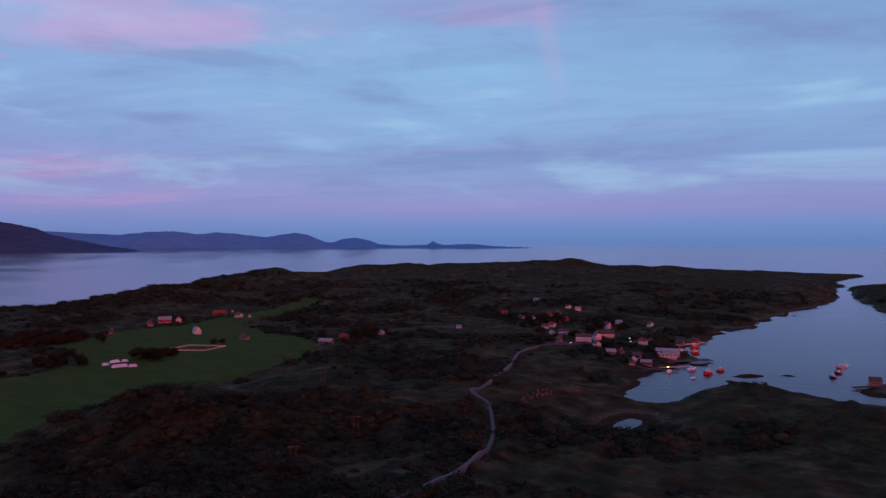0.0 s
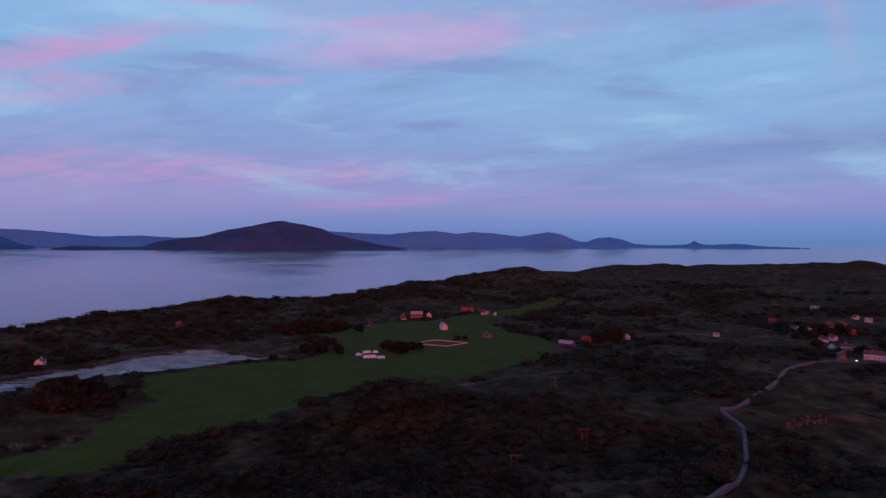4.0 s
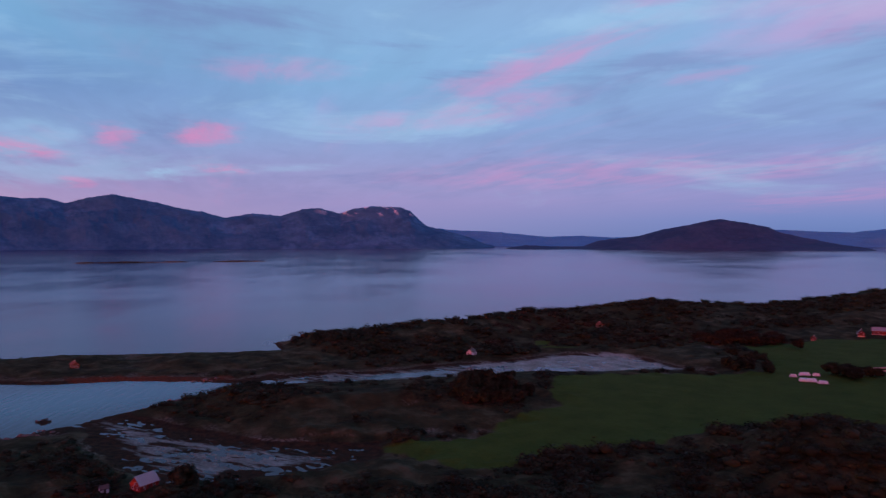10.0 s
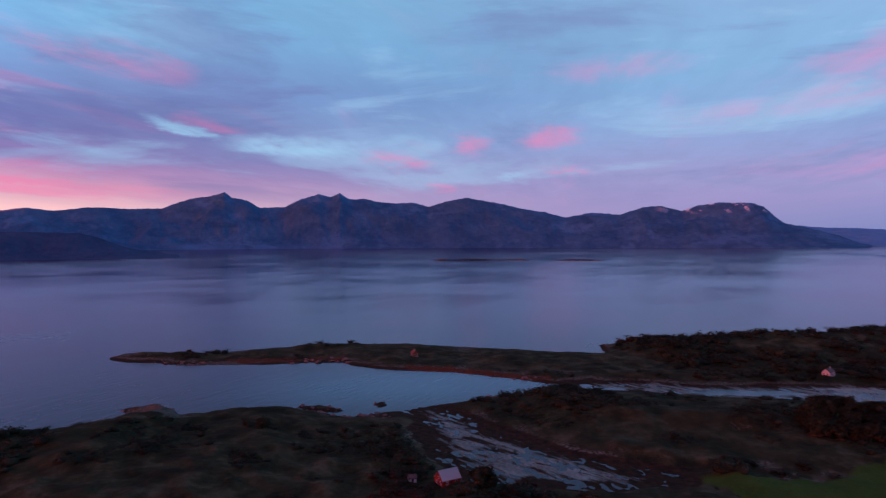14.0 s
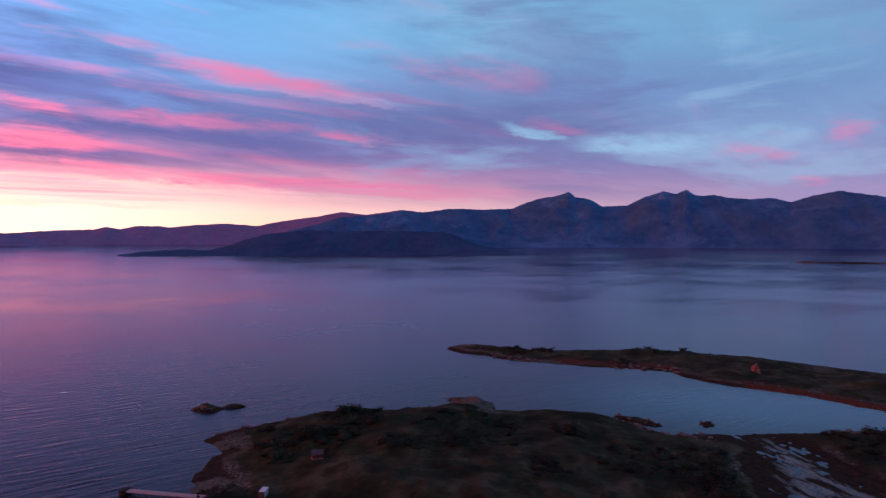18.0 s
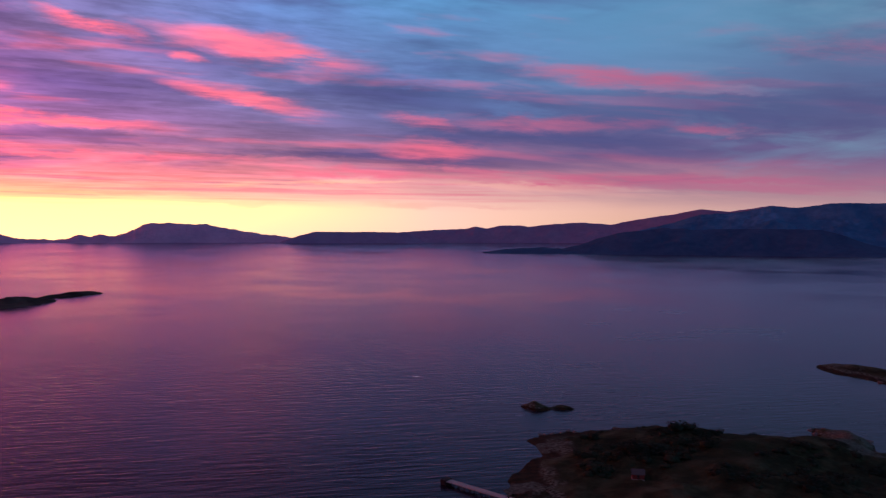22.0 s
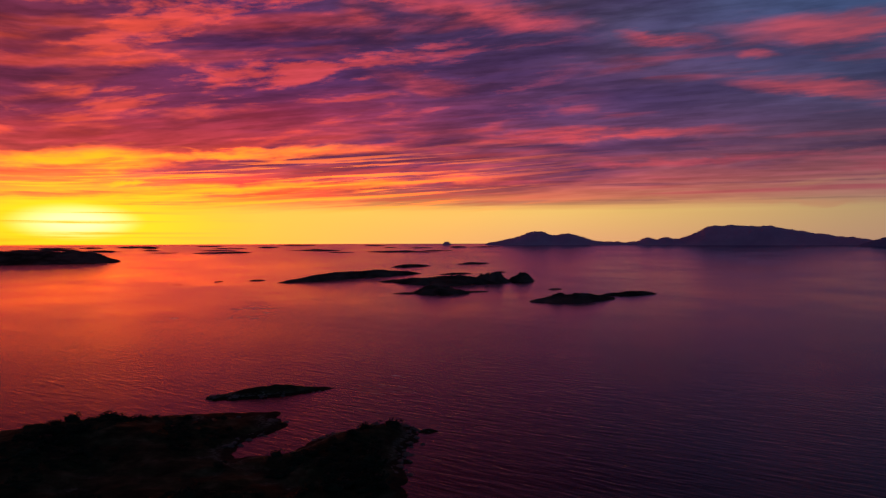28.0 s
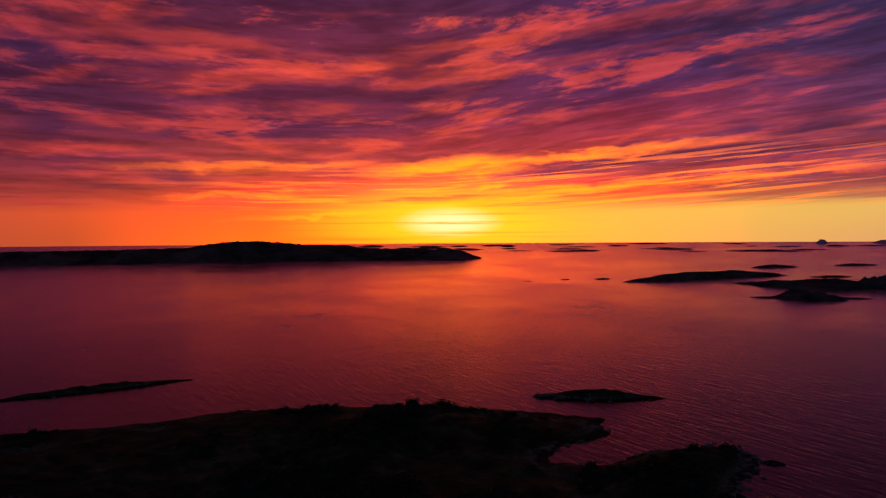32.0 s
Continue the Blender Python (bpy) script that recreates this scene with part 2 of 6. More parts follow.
SHADE_A = [(143.2, 8.0, 131.0, 7.8, 0.65, 0.70), (130.1, 7.4, 114.7, 6.0, 0.93, 0.50), (125.9, 11.5, 110.1, 8.8, 1.39, 0.50), (114.7, 8.7, 107.8, 7.6, 0.65, 0.60), (143.2, 6.3, 134.2, 5.5, 0.37, 0.60), (171.1, 11.0, 160.0, 11.0, 1.20, 0.60),
           (149.7, 12.4, 141.0, 11.5, 1.67, 0.60), (157.5, 14.3, 151.5, 12.8, 0.93, 0.60), (139.6, 8.4, 118.8, 6.8, 0.74, 0.80), (123.0, 8.5, 113.0, 7.0, 0.65, 0.50), (155.8, 6.5, 138.7, 6.5, 0.28, 0.60), (171.8, 6.8, 158.4, 7.3, 0.37, 0.50),
           (184.9, 9.3, 174.4, 10.6, 0.83, 0.40), (173.2, 7.3, 160.5, 7.4, 0.37, 0.60)]
SHADE_B = [(176.8, 7.3, 167.3, 7.2, 0.65, 0.70), (192.8, 6.0, 181.0, 5.7, 0.56, 0.70), (190.2, 8.3, 186.5, 8.1, 0.37, 0.60), (176.4, 5.7, 170.0, 5.6, 0.28, 0.60), (201.3, 15.2, 187.4, 14.1, 1.85, 0.40), (166.4, 14.6, 152.7, 12.6, 1.11, 0.50),
           (200.2, 6.3, 180.4, 6.3, 0.46, 0.70), (231.2, 8.6, 219.5, 9.0, 0.83, 0.70), (234.7, 4.7, 230.5, 4.7, 0.46, 0.70), (188.0, 8.3, 181.6, 7.8, 0.37, 0.70), (185.8, 14.4, 169.9, 13.7, 2.31, 0.40), (206.2, 16.2, 192.4, 13.5, 1.85, 0.40),
           (244.2, 14.5, 240.5, 14.3, 0.93, 0.70), (238.3, 12.3, 232.0, 12.5, 0.93, 0.60), (244.2, 9.7, 240.1, 7.7, 1.20, 0.60), (231.2, 9.0, 222.1, 9.8, 0.65, 0.70)]
PALE = [(127.2, 11.8, 116.5, 10.7, 0.28, 0.60), (119.3, 17.7, 100.9, 15.1, 2.78, 0.35), (105.5, 9.1, 101.8, 7.8, 0.46, 0.80), (99.6, 7.5, 90.2, 6.8, 0.74, 0.80), (117.5, 7.8, 108.7, 6.3, 0.37, 0.40), (104.9, 9.1, 102.3, 8.1, 0.56, 0.70),
        (99.6, 7.2, 90.1, 7.5, 0.74, 0.60), (78.3, 5.0, 76.0, 4.8, 0.46, 0.50), (146.1, 12.6, 138.7, 12.2, 0.46, 0.50), (127.3, 12.1, 114.9, 10.8, 0.37, 0.50), (136.4, 10.6, 129.5, 9.8, 0.56, 0.40)]
STRANDS = [(150.5, 4.4, 141.6, 4.5, 0.23, 0.70), (139.0, 4.4, 128.2, 4.2, 0.28, 0.80), (144.9, 2.8, 132.7, 2.2, 0.23, 0.60), (138.7, 4.5, 128.1, 3.9, 0.28, 0.80), (157.8, 3.9, 153.1, 4.2, 0.23, 0.50), (144.9, 2.7, 132.0, 2.2, 0.19, 0.60),
           (166.4, 3.2, 149.8, 2.5, 0.19, 0.60)]
azimuth = W.calc("MULTIPLY", W.calc("ARCTAN2", W.calc("MULTIPLY", wx, -1.0), wy), 180 / math.pi)
azimuth = W.calc("SUBTRACT", W.calc("FLOORED_MODULO", W.calc("ADD", azimuth, 100.0), 360.0), 100.0)
rise = W.calc("MULTIPLY", W.calc("ARCSINE", wz), 180 / math.pi)


def brighter(colour, k):
    return (*(k * c for c in colour[:3]), 1)


def round_sky(values):
    """Mixes (azimuth, colour) from column to column round the compass, and back to the first behind the camera's sweep."""
    total = values[0][1]
    for (a, first), (b, colour) in zip(values, values[1:]):
        total = W.mix(W.span(azimuth, a, b, smooth=False), total, colour)
    total = W.mix(W.span(azimuth, -30.0, -100.0), total, values[-1][1])
    return total


def column(ramp_stops, stops):
    k = 2.0 ** -stops
    return W.vec("MULTIPLY", W.ramp(up, ramp_stops), (k, k, k))


def tones(*rows):
    return round_sky([(a, brighter(lin(*c), 2.0 ** -float(np.interp(a, [q[0] for q in COLUMNS], [q[1] for q in COLUMNS])))) for a, c in rows])


base = round_sky([(a, column(ramp_stops, stops)) for a, stops, ramp_stops in COLUMNS])
lit = tones((0, (198, 152, 204)), (63, (222, 134, 188)), (110, (224, 122, 172)), (125, (222, 114, 156)), (140, (226, 106, 138)), (154, (222, 100, 122)), (175, (222, 80, 90)),
            (198, (224, 72, 58)), (212, (228, 78, 50)), (226, (222, 72, 54)), (240, (200, 62, 56)))
shade = tones((0, (120, 140, 192)), (63, (118, 134, 188)), (110, (98, 104, 164)), (125, (86, 92, 152)), (140, (70, 72, 126)), (154, (66, 60, 106)), (175, (66, 46, 92)),
              (198, (66, 38, 80)), (212, (76, 38, 74)), (226, (74, 34, 72)), (240, (46, 26, 62)))
gap = tones((0, (162, 204, 236)), (63, (166, 206, 238)), (110, (148, 190, 228)), (125, (126, 164, 216)), (140, (100, 130, 190)), (154, (92, 110, 168)), (175, (100, 74, 112)), (212, (110, 64, 90)))

# a high sheet of cloud in long bands, which meet in the north-west and behind the sunset
sheet = W.calc("ADD", up, 0.045)
BAND = radians(75)
cu = W.calc("DIVIDE", W.vec("DOT_PRODUCT", way, (-math.sin(BAND), math.cos(BAND), 0)), sheet)
cv = W.calc("DIVIDE", W.vec("DOT_PRODUCT", way, (math.cos(BAND), math.sin(BAND), 0)), sheet)
# the bands waver
bend = W.noise(W.xyz(W.calc("MULTIPLY", azimuth, 0.05), W.calc("MULTIPLY", rise, 0.16), 57.0), 1.0, 1.0, 0.5)
cv = W.calc("ADD", cv, W.calc("MULTIPLY", W.calc("SUBTRACT", bend, 0.5), 0.5))


def banded(along, across, scale, detail, rough, seed, distort=0.0, shift=0.0):
    return W.noise(W.xyz(W.calc("MULTIPLY", cu, along), W.calc("MULTIPLY", W.calc("ADD", cv, shift), across), seed), scale, detail, rough, distort)


# towards the sunset the sheet hangs lower, in long rolls that arch over the north-west
arch = W.calc("MINIMUM", W.calc("MAXIMUM", W.calc("SUBTRACT", azimuth, 160.0), -75.0), 54.0)
arch = W.calc("MULTIPLY", W.calc("MULTIPLY", arch, arch), 0.0015)
layer = W.calc("MULTIPLY", W.calc("LOGARITHM", W.calc("MAXIMUM", W.calc("ADD", W.calc("ADD", rise, arch), 5.0), 0.5), math.e), 4.8)
lower = W.span(azimuth, 88.0, 116.0)


def rolled(along, scale, detail, rough, seed, distort=0.0, shift=0.0):
    return W.noise(W.xyz(W.calc("MULTIPLY", azimuth, along), W.calc("ADD", layer, shift), seed), scale, detail, rough, distort)


def either(a, b):
    return W.calc("ADD", W.calc("MULTIPLY", a, W.calc("SUBTRACT", 1.0, lower)), W.calc("MULTIPLY", b, lower))


mass = either(banded(0.30, 1.0, 0.75, 6.0, 0.54, 3.1, 0.25), rolled(0.036, 1.0, 5.0, 0.54, 7.3, 0.15))
under = either(banded(0.30, 1.0, 0.75, 6.0, 0.54, 3.1, 0.25, 0.16), rolled(0.036, 1.0, 5.0, 0.54, 7.3, 0.15, -0.2))
wisp = either(banded(0.5, 1.0, 2.3, 7.0, 0.60, 23.0, 0.35), rolled(0.045, 1.9, 8.0, 0.66, 13.7, 0.25))
thread = either(banded(0.22, 1.0, 6.0, 4.0, 0.6, 41.0, 0.2), rolled(0.03, 5.5, 4.0, 0.6, 29.0, 0.1))
mottle = W.noise(W.xyz(W.calc("MULTIPLY", azimuth, 0.055), W.calc("MULTIPLY", rise, 0.26), 71.0), 1.0, 6.0, 0.56, 0.4)
low = W.span(rise, 1.6, 5.0)

# single clouds by azimuth and elevation in degrees, their edges torn
tear = W.noise(W.xyz(W.calc("MULTIPLY", azimuth, 0.16), W.calc("MULTIPLY", rise, 0.7), 5.0), 1.0, 6.0, 0.62, 0.5)
tear_b = W.noise(W.xyz(W.calc("MULTIPLY", azimuth, 0.14), W.calc("MULTIPLY", rise, 0.55), 19.0), 1.0, 4.0, 0.6)
spot = W.xyz(W.calc("ADD", azimuth, W.calc("MULTIPLY", W.calc("SUBTRACT", tear_b, 0.5), 6.0)),
             W.calc("ADD", rise, W.calc("MULTIPLY", W.calc("SUBTRACT", tear, 0.5), 2.0)), 0.0)


def clouds(rows, total=None):
    """How far a direction lies within any of the streaks: azimuth and elevation of both ends, half thickness, strength."""
    for a0, e0, a1, e1, thick, strength in rows:
        m = W.node("ShaderNodeMapping", vector_type="TEXTURE")
        at = spot
        if total is not None:
            at = W.node("ShaderNodeVectorMath", operation="MULTIPLY_ADD")
            W.link(total, at.inputs[0])
            at.inputs[1].default_value = (0, 0, 1)
            W.link(spot, at.inputs[2])
            at = at.outputs[0]
        W.link(at, m.inputs["Vector"])
        m.inputs["Location"].default_value = ((a0 + a1) / 2, (e0 + e1) / 2, 0)
        m.inputs["Rotation"].default_value = (0, 0, math.atan2(e1 - e0, a1 - a0))
        m.inputs["Scale"].default_value = (0.72 * math.hypot(a1 - a0, e1 - e0), 1.25 * thick, 1e6)
        f = W.span(W.vec("LENGTH", m.outputs[0]), 1.15, 0.25, 0.0, strength)
        total = f if total is None else W.calc("MAXIMUM", total, f)
    return total


torn = W.calc("MULTIPLY", W.span(wisp, 0.36, 0.56, 0.12, 1.0), W.span(thread, 0.3, 0.6, 0.75, 1.1))
# soft masses, dark inside and lit along the edge that faces the sunset
strength = W.span(toward, -0.7, 0.6, 0.2, 0.6)
sky = W.mix(W.calc("MULTIPLY", W.calc("MULTIPLY", W.span(mass, 0.46, 0.62), low), strength), base, shade)
rim = W.calc("MULTIPLY", W.calc("MULTIPLY", W.span(W.calc("SUBTRACT", under, mass), 0.02, 0.15), low), W.calc("MULTIPLY", strength, 0.7))
sky = W.mix(rim, sky, lit)
# away from the sun the sheet is soft, mottled grey and pale blue with a blush of pink
away = W.calc("MULTIPLY", W.span(toward, 0.5, -0.3), low)
sky = W.mix(W.calc("MULTIPLY", W.calc("MULTIPLY", W.span(mottle, 0.5, 0.68), away), 0.55), sky, shade)
sky = W.mix(W.calc("MULTIPLY", W.calc("MULTIPLY", W.span(mottle, 0.47, 0.32), away), 0.45), sky, gap)
sky = W.mix(W.calc("MULTIPLY", clouds(SHADE_A + SHADE_B + GREY), W.span(wisp, 0.35, 0.6, 0.6, 1.0)), sky, shade)
sky = W.mix(W.calc("MULTIPLY", clouds(PALE), torn), sky, gap)
# filaments where the sheet thins towards the sun
near_sun = W.span(toward, 0.72, 0.97)
filament = W.calc("MULTIPLY", W.calc("MULTIPLY", W.span(wisp, 0.51, 0.62), near_sun), W.calc("MULTIPLY", low, 0.6))
pink_f = W.calc("MULTIPLY", clouds(PINK + PUFF), W.span(toward, -0.9, 0.1, 0.55, 0.85))
lit_f = W.calc("MAXIMUM", filament, W.calc("MULTIPLY", clouds(LIT_A + LIT_B + LIT_C + LIT_D, pink_f), torn))
sky = W.mix(lit_f, sky, lit)
# thin level bars low over the horizon
level = W.noise(W.xyz(W.calc("MULTIPLY", azimuth, 0.03), W.calc("MULTIPLY", rise, W.span(rise, 0.0, 9.0, 2.6, 1.1)), 31.0), 1.0, 6.0, 0.62, 0.4)
bar_f = W.calc("MULTIPLY", W.calc("MULTIPLY", W.span(rise, 2.2, 3.4), W.span(rise, 10.0, 5.0)), W.span(toward, -0.2, 0.4))
sky = W.mix(W.calc("MULTIPLY", W.calc("MULTIPLY", W.span(level, 0.48, 0.36), bar_f), 0.5), sky, shade)
sky = W.mix(W.calc("MULTIPLY", W.calc("MULTIPLY", W.span(level, 0.54, 0.66), bar_f), 0.55), sky, lit)
strand_tone = tones((110, (240, 186, 196)), (140, (246, 178, 170)), (175, (250, 170, 110)))
sky = W.mix(W.calc("MULTIPLY", clouds(STRANDS), W.span(tear, 0.35, 0.55, 0.3, 0.9)), sky, strand_tone)
grain_k = W.calc("ADD", W.span(wisp, 0.34, 0.66, -0.5, 0.5), W.span(thread, 0.34, 0.66, -0.5, 0.5))
grain_k = W.calc("ADD", 1.0, W.calc("MULTIPLY", W.calc("MULTIPLY", grain_k, low), W.span(toward, 0.0, 0.95, 0.035, 0.42)))
sky = W.vec("MULTIPLY", sky, W.xyz(grain_k, grain_k, grain_k))
# a short stump of rainbow away from the sun
bow = W.calc("MULTIPLY", W.span(W.calc("ABSOLUTE", W.calc("ADD", azimuth, W.calc("SUBTRACT", 12.0, W.calc("MULTIPLY", rise, 0.22)))), 1.4, 0.0), W.span(rise, 9.0, 15.0))
sky = W.mix(W.calc("MULTIPLY", bow, 0.12), sky, lin(222, 160, 196))
# the fire round the sun behind its thin cloud
SUN_K = 2.0 ** 2.8
from_sun = W.vec("LENGTH", W.xyz(W.calc("MULTIPLY", W.calc("SUBTRACT", azimuth, 211.3), 0.30), W.calc("SUBTRACT", rise, 1.35), 0.0))
warm = W.span(from_sun, 14.0, 2.0)
fire_f = W.calc("MULTIPLY", W.calc("MULTIPLY", clouds(FIRE), W.span(wisp, 0.38, 0.58, 0.4, 1.0)), 0.95)
sky = W.mix(fire_f, sky, W.mix(warm, brighter(lin(320, 120, 46), SUN_K * 0.9), brighter(lin(420, 192, 26), SUN_K)))
# thin burning threads that rise towards the north from the sun
ray_v = W.calc("ADD", rise, W.calc("MULTIPLY", W.calc("MINIMUM", W.calc("SUBTRACT", azimuth, 213.0), 0.0), 0.065))
lines = W.noise(W.xyz(W.calc("MULTIPLY", azimuth, 0.06), W.calc("MULTIPLY", ray_v, 2.2), 83.0), 1.0, 6.0, 0.66, 0.2)
zone = W.calc("MULTIPLY", W.calc("MULTIPLY", W.span(rise, 1.9, 3.0), W.span(ray_v, 6.5, 3.5)), W.span(W.calc("ABSOLUTE", W.calc("SUBTRACT", azimuth, 204.0)), 36.0, 10.0))
sky = W.mix(W.calc("MULTIPLY", W.calc("MULTIPLY", W.span(lines, 0.47, 0.39), zone), 0.6), sky, brighter(lin(196, 66, 58), SUN_K))
sky = W.mix(W.calc("MULTIPLY", W.calc("MULTIPLY", W.span(lines, 0.50, 0.60), zone), 0.7), sky, W.mix(warm, brighter(lin(320, 138, 66), SUN_K * 0.9), brighter(lin(420, 192, 40), SUN_K)))
glow = W.calc("MULTIPLY", W.span(from_sun, 4.6, 0.0), W.span(level, 0.40, 0.52, 0.15, 1.0))
sky = W.mix(glow, sky, brighter(lin(440, 222, 34), SUN_K))
core_way = W.vec("LENGTH", W.xyz(W.calc("MULTIPLY", W.calc("SUBTRACT", azimuth, 211.3), 0.30), W.calc("SUBTRACT", rise, 1.35), 0.0))
core = W.calc("MULTIPLY", W.span(core_way, 1.5, 0.3), W.span(level, 0.42, 0.50, 0.05, 1.0))
sky = W.mix(core, sky, brighter((1.3, 1.0, 0.42, 1), SUN_K))
# the low sky round the sun is far redder than it is bright
blaze = W.calc("MULTIPLY", W.span(W.calc("ABSOLUTE", W.calc("SUBTRACT", azimuth, 211.0)), 24.0, 2.0), W.span(rise, 5.6, 1.0))
sky = W.vec("ADD", sky, W.vec("MULTIPLY", (28.0, 0.1, 0.0), W.xyz(blaze, blaze, blaze)))
back = W.node("ShaderNodeBackground")
W.link(sky, back.inputs[0])
nishita = W.node("ShaderNodeTexSky", sky_type="NISHITA", sun_disc=False, sun_elevation=radians(1.0), sun_rotation=-SUN_AZ)
clear = W.node("ShaderNodeBackground")
W.link(nishita.outputs[0], clear.inputs[0])
clear.inputs[1].default_value = 0.008
both = W.node("ShaderNodeAddShader")
W.link(back.outputs[0], both.inputs[0])
W.link(clear.outputs[0], both.inputs[1])
W.link(both.outputs[0], W.node("ShaderNodeOutputWorld").inputs[0])

sun = new("sun", bpy.data.lights.new("sun", "SUN"))
sun.data.energy, sun.data.angle, sun.data.color = 0.08, radians(32), (1.0, 0.13, 0.055)
sun.matrix_world = look(tuple(100 * Vector((SUN_H.x, SUN_H.y, math.tan(radians(1.6))))), (0, 0, 0))


# ---- materials ----
def material(name, build):
    m = bpy.data.materials.new(name)
    m.use_nodes = True
    n = Nodes(m.node_tree)
    shader = n.node("ShaderNodeBsdfPrincipled")
    n.link(shader.outputs[0], n.node("ShaderNodeOutputMaterial").inputs[0])
    shader.inputs["Specular IOR Level"].default_value = 0.25
    build(n, shader)
    return m


def place(n):
    return n.node("ShaderNodeNewGeometry").outputs["Position"]


def bump(n, shader, height_value, strength=0.5, distance=0.1):
    b = n.node("ShaderNodeBump")
    b.inputs["Strength"].default_value, b.inputs["Distance"].default_value = strength, distance
    n.link(height_value, b.inputs["Height"])
    n.link(b.outputs[0], shader.inputs["Normal"])


def plain(name, colour, rough=0.7, metal=0.0, grain=0.6, scale=2.0):
    """A painted or raw surface with grain and grime at two sizes."""
    def build(n, s):
        p = place(n)
        a = n.noise(p, scale, 5, 0.6)
        b = n.noise(p, scale * 7, 3, 0.6)
        f = n.calc("MULTIPLY", n.calc("ADD", n.calc("SUBTRACT", a, 0.5), n.calc("MULTIPLY", n.calc("SUBTRACT", b, 0.5), 0.6)), grain)
        k = n.calc("ADD", 1.0, f)
        n.link(n.mix(1.0, (*colour, 1), n.xyz(k, k, k), "MULTIPLY"), s.inputs["Base Color"])
        s.inputs["Roughness"].default_value, s.inputs["Metallic"].default_value = rough, metal
        bump(n, s, b, 0.3, 0.02)
    return material(name, build)


def water_build(n, s):
    p = place(n)
    px, py, pz = n.split(p)
    # swell and ripples, longer across the wind
    wave = n.xyz(n.calc("ADD", n.calc("MULTIPLY", px, 0.15), n.calc("MULTIPLY", py, 0.26)),
                 n.calc("ADD", n.calc("MULTIPLY", px, 0.045), n.calc("MULTIPLY", py, -0.026)), 0)
    a = n.noise(wave, 0.75, 3, 0.55, 0.3)
    b = n.noise(p, 0.035, 3, 0.5)
    calm = n.span(n.noise(n.xyz(n.calc("MULTIPLY", px, 0.0021), n.calc("MULTIPLY", py, 0.0013), 4), 1.6, 2, 0.5, 0.6), 0.3, 0.72)
    drift = n.noise(n.xyz(n.calc("MULTIPLY", px, 0.0024), n.calc("MULTIPLY", py, 0.0030), 9), 1.0, 2, 0.5, 1.0)
    # far out the single waves merge into an even gloss
    reach = n.vec("DISTANCE", p, (-40, 60, 0))
    near_f = n.span(reach, 240, 1100, 1.0, 0.0)
    h = n.calc("ADD", n.calc("MULTIPLY", n.calc("SUBTRACT", a, 0.5), n.calc("ADD", 0.7, n.calc("MULTIPLY", calm, 0.3))), n.calc("MULTIPLY", n.calc("SUBTRACT", b, 0.5), 0.3))
    # slicks that the current draws out into thin winding lines
    swirl = n.noise(n.xyz(n.calc("MULTIPLY", px, 0.0026), n.calc("MULTIPLY", py, 0.0014), 12), 1.0, 4, 0.55, 1.2)
    slick = n.calc("MULTIPLY", n.span(n.calc("ABSOLUTE", n.calc("SUBTRACT", swirl, 0.5)), 0.085, 0.0), n.span(n.noise(p, 0.0032, 2, 0.5), 0.42, 0.6))
    slick = n.calc("MULTIPLY", slick, n.span(n.vec("DISTANCE", p, (-420, -1000, 0)), 1150, 500))
    bump(n, s, n.calc("MULTIPLY", h, n.calc("MULTIPLY", near_f, n.calc("SUBTRACT", 1.0, n.calc("MULTIPLY", slick, 0.6)))), 0.6, 0.85)
    shoal = n.span(n.vec("DISTANCE", n.vec("MULTIPLY", p, (1.0, 0.55, 0)), (-540, 82, 0)), 105, 10)
    body = n.node("ShaderNodeBsdfDiffuse")
    n.link(n.mix(shoal, (0.002, 0.0025, 0.006, 1), (0.03, 0.17, 0.19, 1)), body.inputs["Color"])
    # the reflection's violet cast and dimming are painted into the gloss colour
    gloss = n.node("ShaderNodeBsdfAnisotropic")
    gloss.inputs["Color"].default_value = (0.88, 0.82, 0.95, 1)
    n.link(n.calc("MULTIPLY", n.calc("SUBTRACT", n.span(reach, 600, 2800, 1.0, 0.8), n.calc("MULTIPLY", slick, 0.2)), n.calc("SUBTRACT", n.calc("ADD", 0.21, n.calc("MULTIPLY", calm, 0.05)), n.calc("ADD", n.calc("MULTIPLY", n.span(drift, 0.48, 0.72), 0.035), n.calc("ADD", n.span(n.noise(p, 0.0034, 4, 0.6, 0.4), 0.36, 0.64, -0.02, 0.025), n.span(n.noise(wave, 0.1, 4, 0.7, 0.3), 0.36, 0.64, -0.018, 0.018))))), gloss.inputs["Roughness"])
    edge_on = n.node("ShaderNodeFresnel")
    edge_on.inputs["IOR"].default_value = 1.23
    ripple = s.inputs["Normal"].links[0].from_socket
    for q in (gloss, body, edge_on):
        n.link(ripple, q.inputs["Normal"])
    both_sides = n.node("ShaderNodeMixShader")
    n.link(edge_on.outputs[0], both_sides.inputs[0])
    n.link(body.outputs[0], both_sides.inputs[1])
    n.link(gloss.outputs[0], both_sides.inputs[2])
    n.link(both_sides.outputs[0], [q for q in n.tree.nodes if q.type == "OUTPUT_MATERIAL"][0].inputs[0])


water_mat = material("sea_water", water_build)


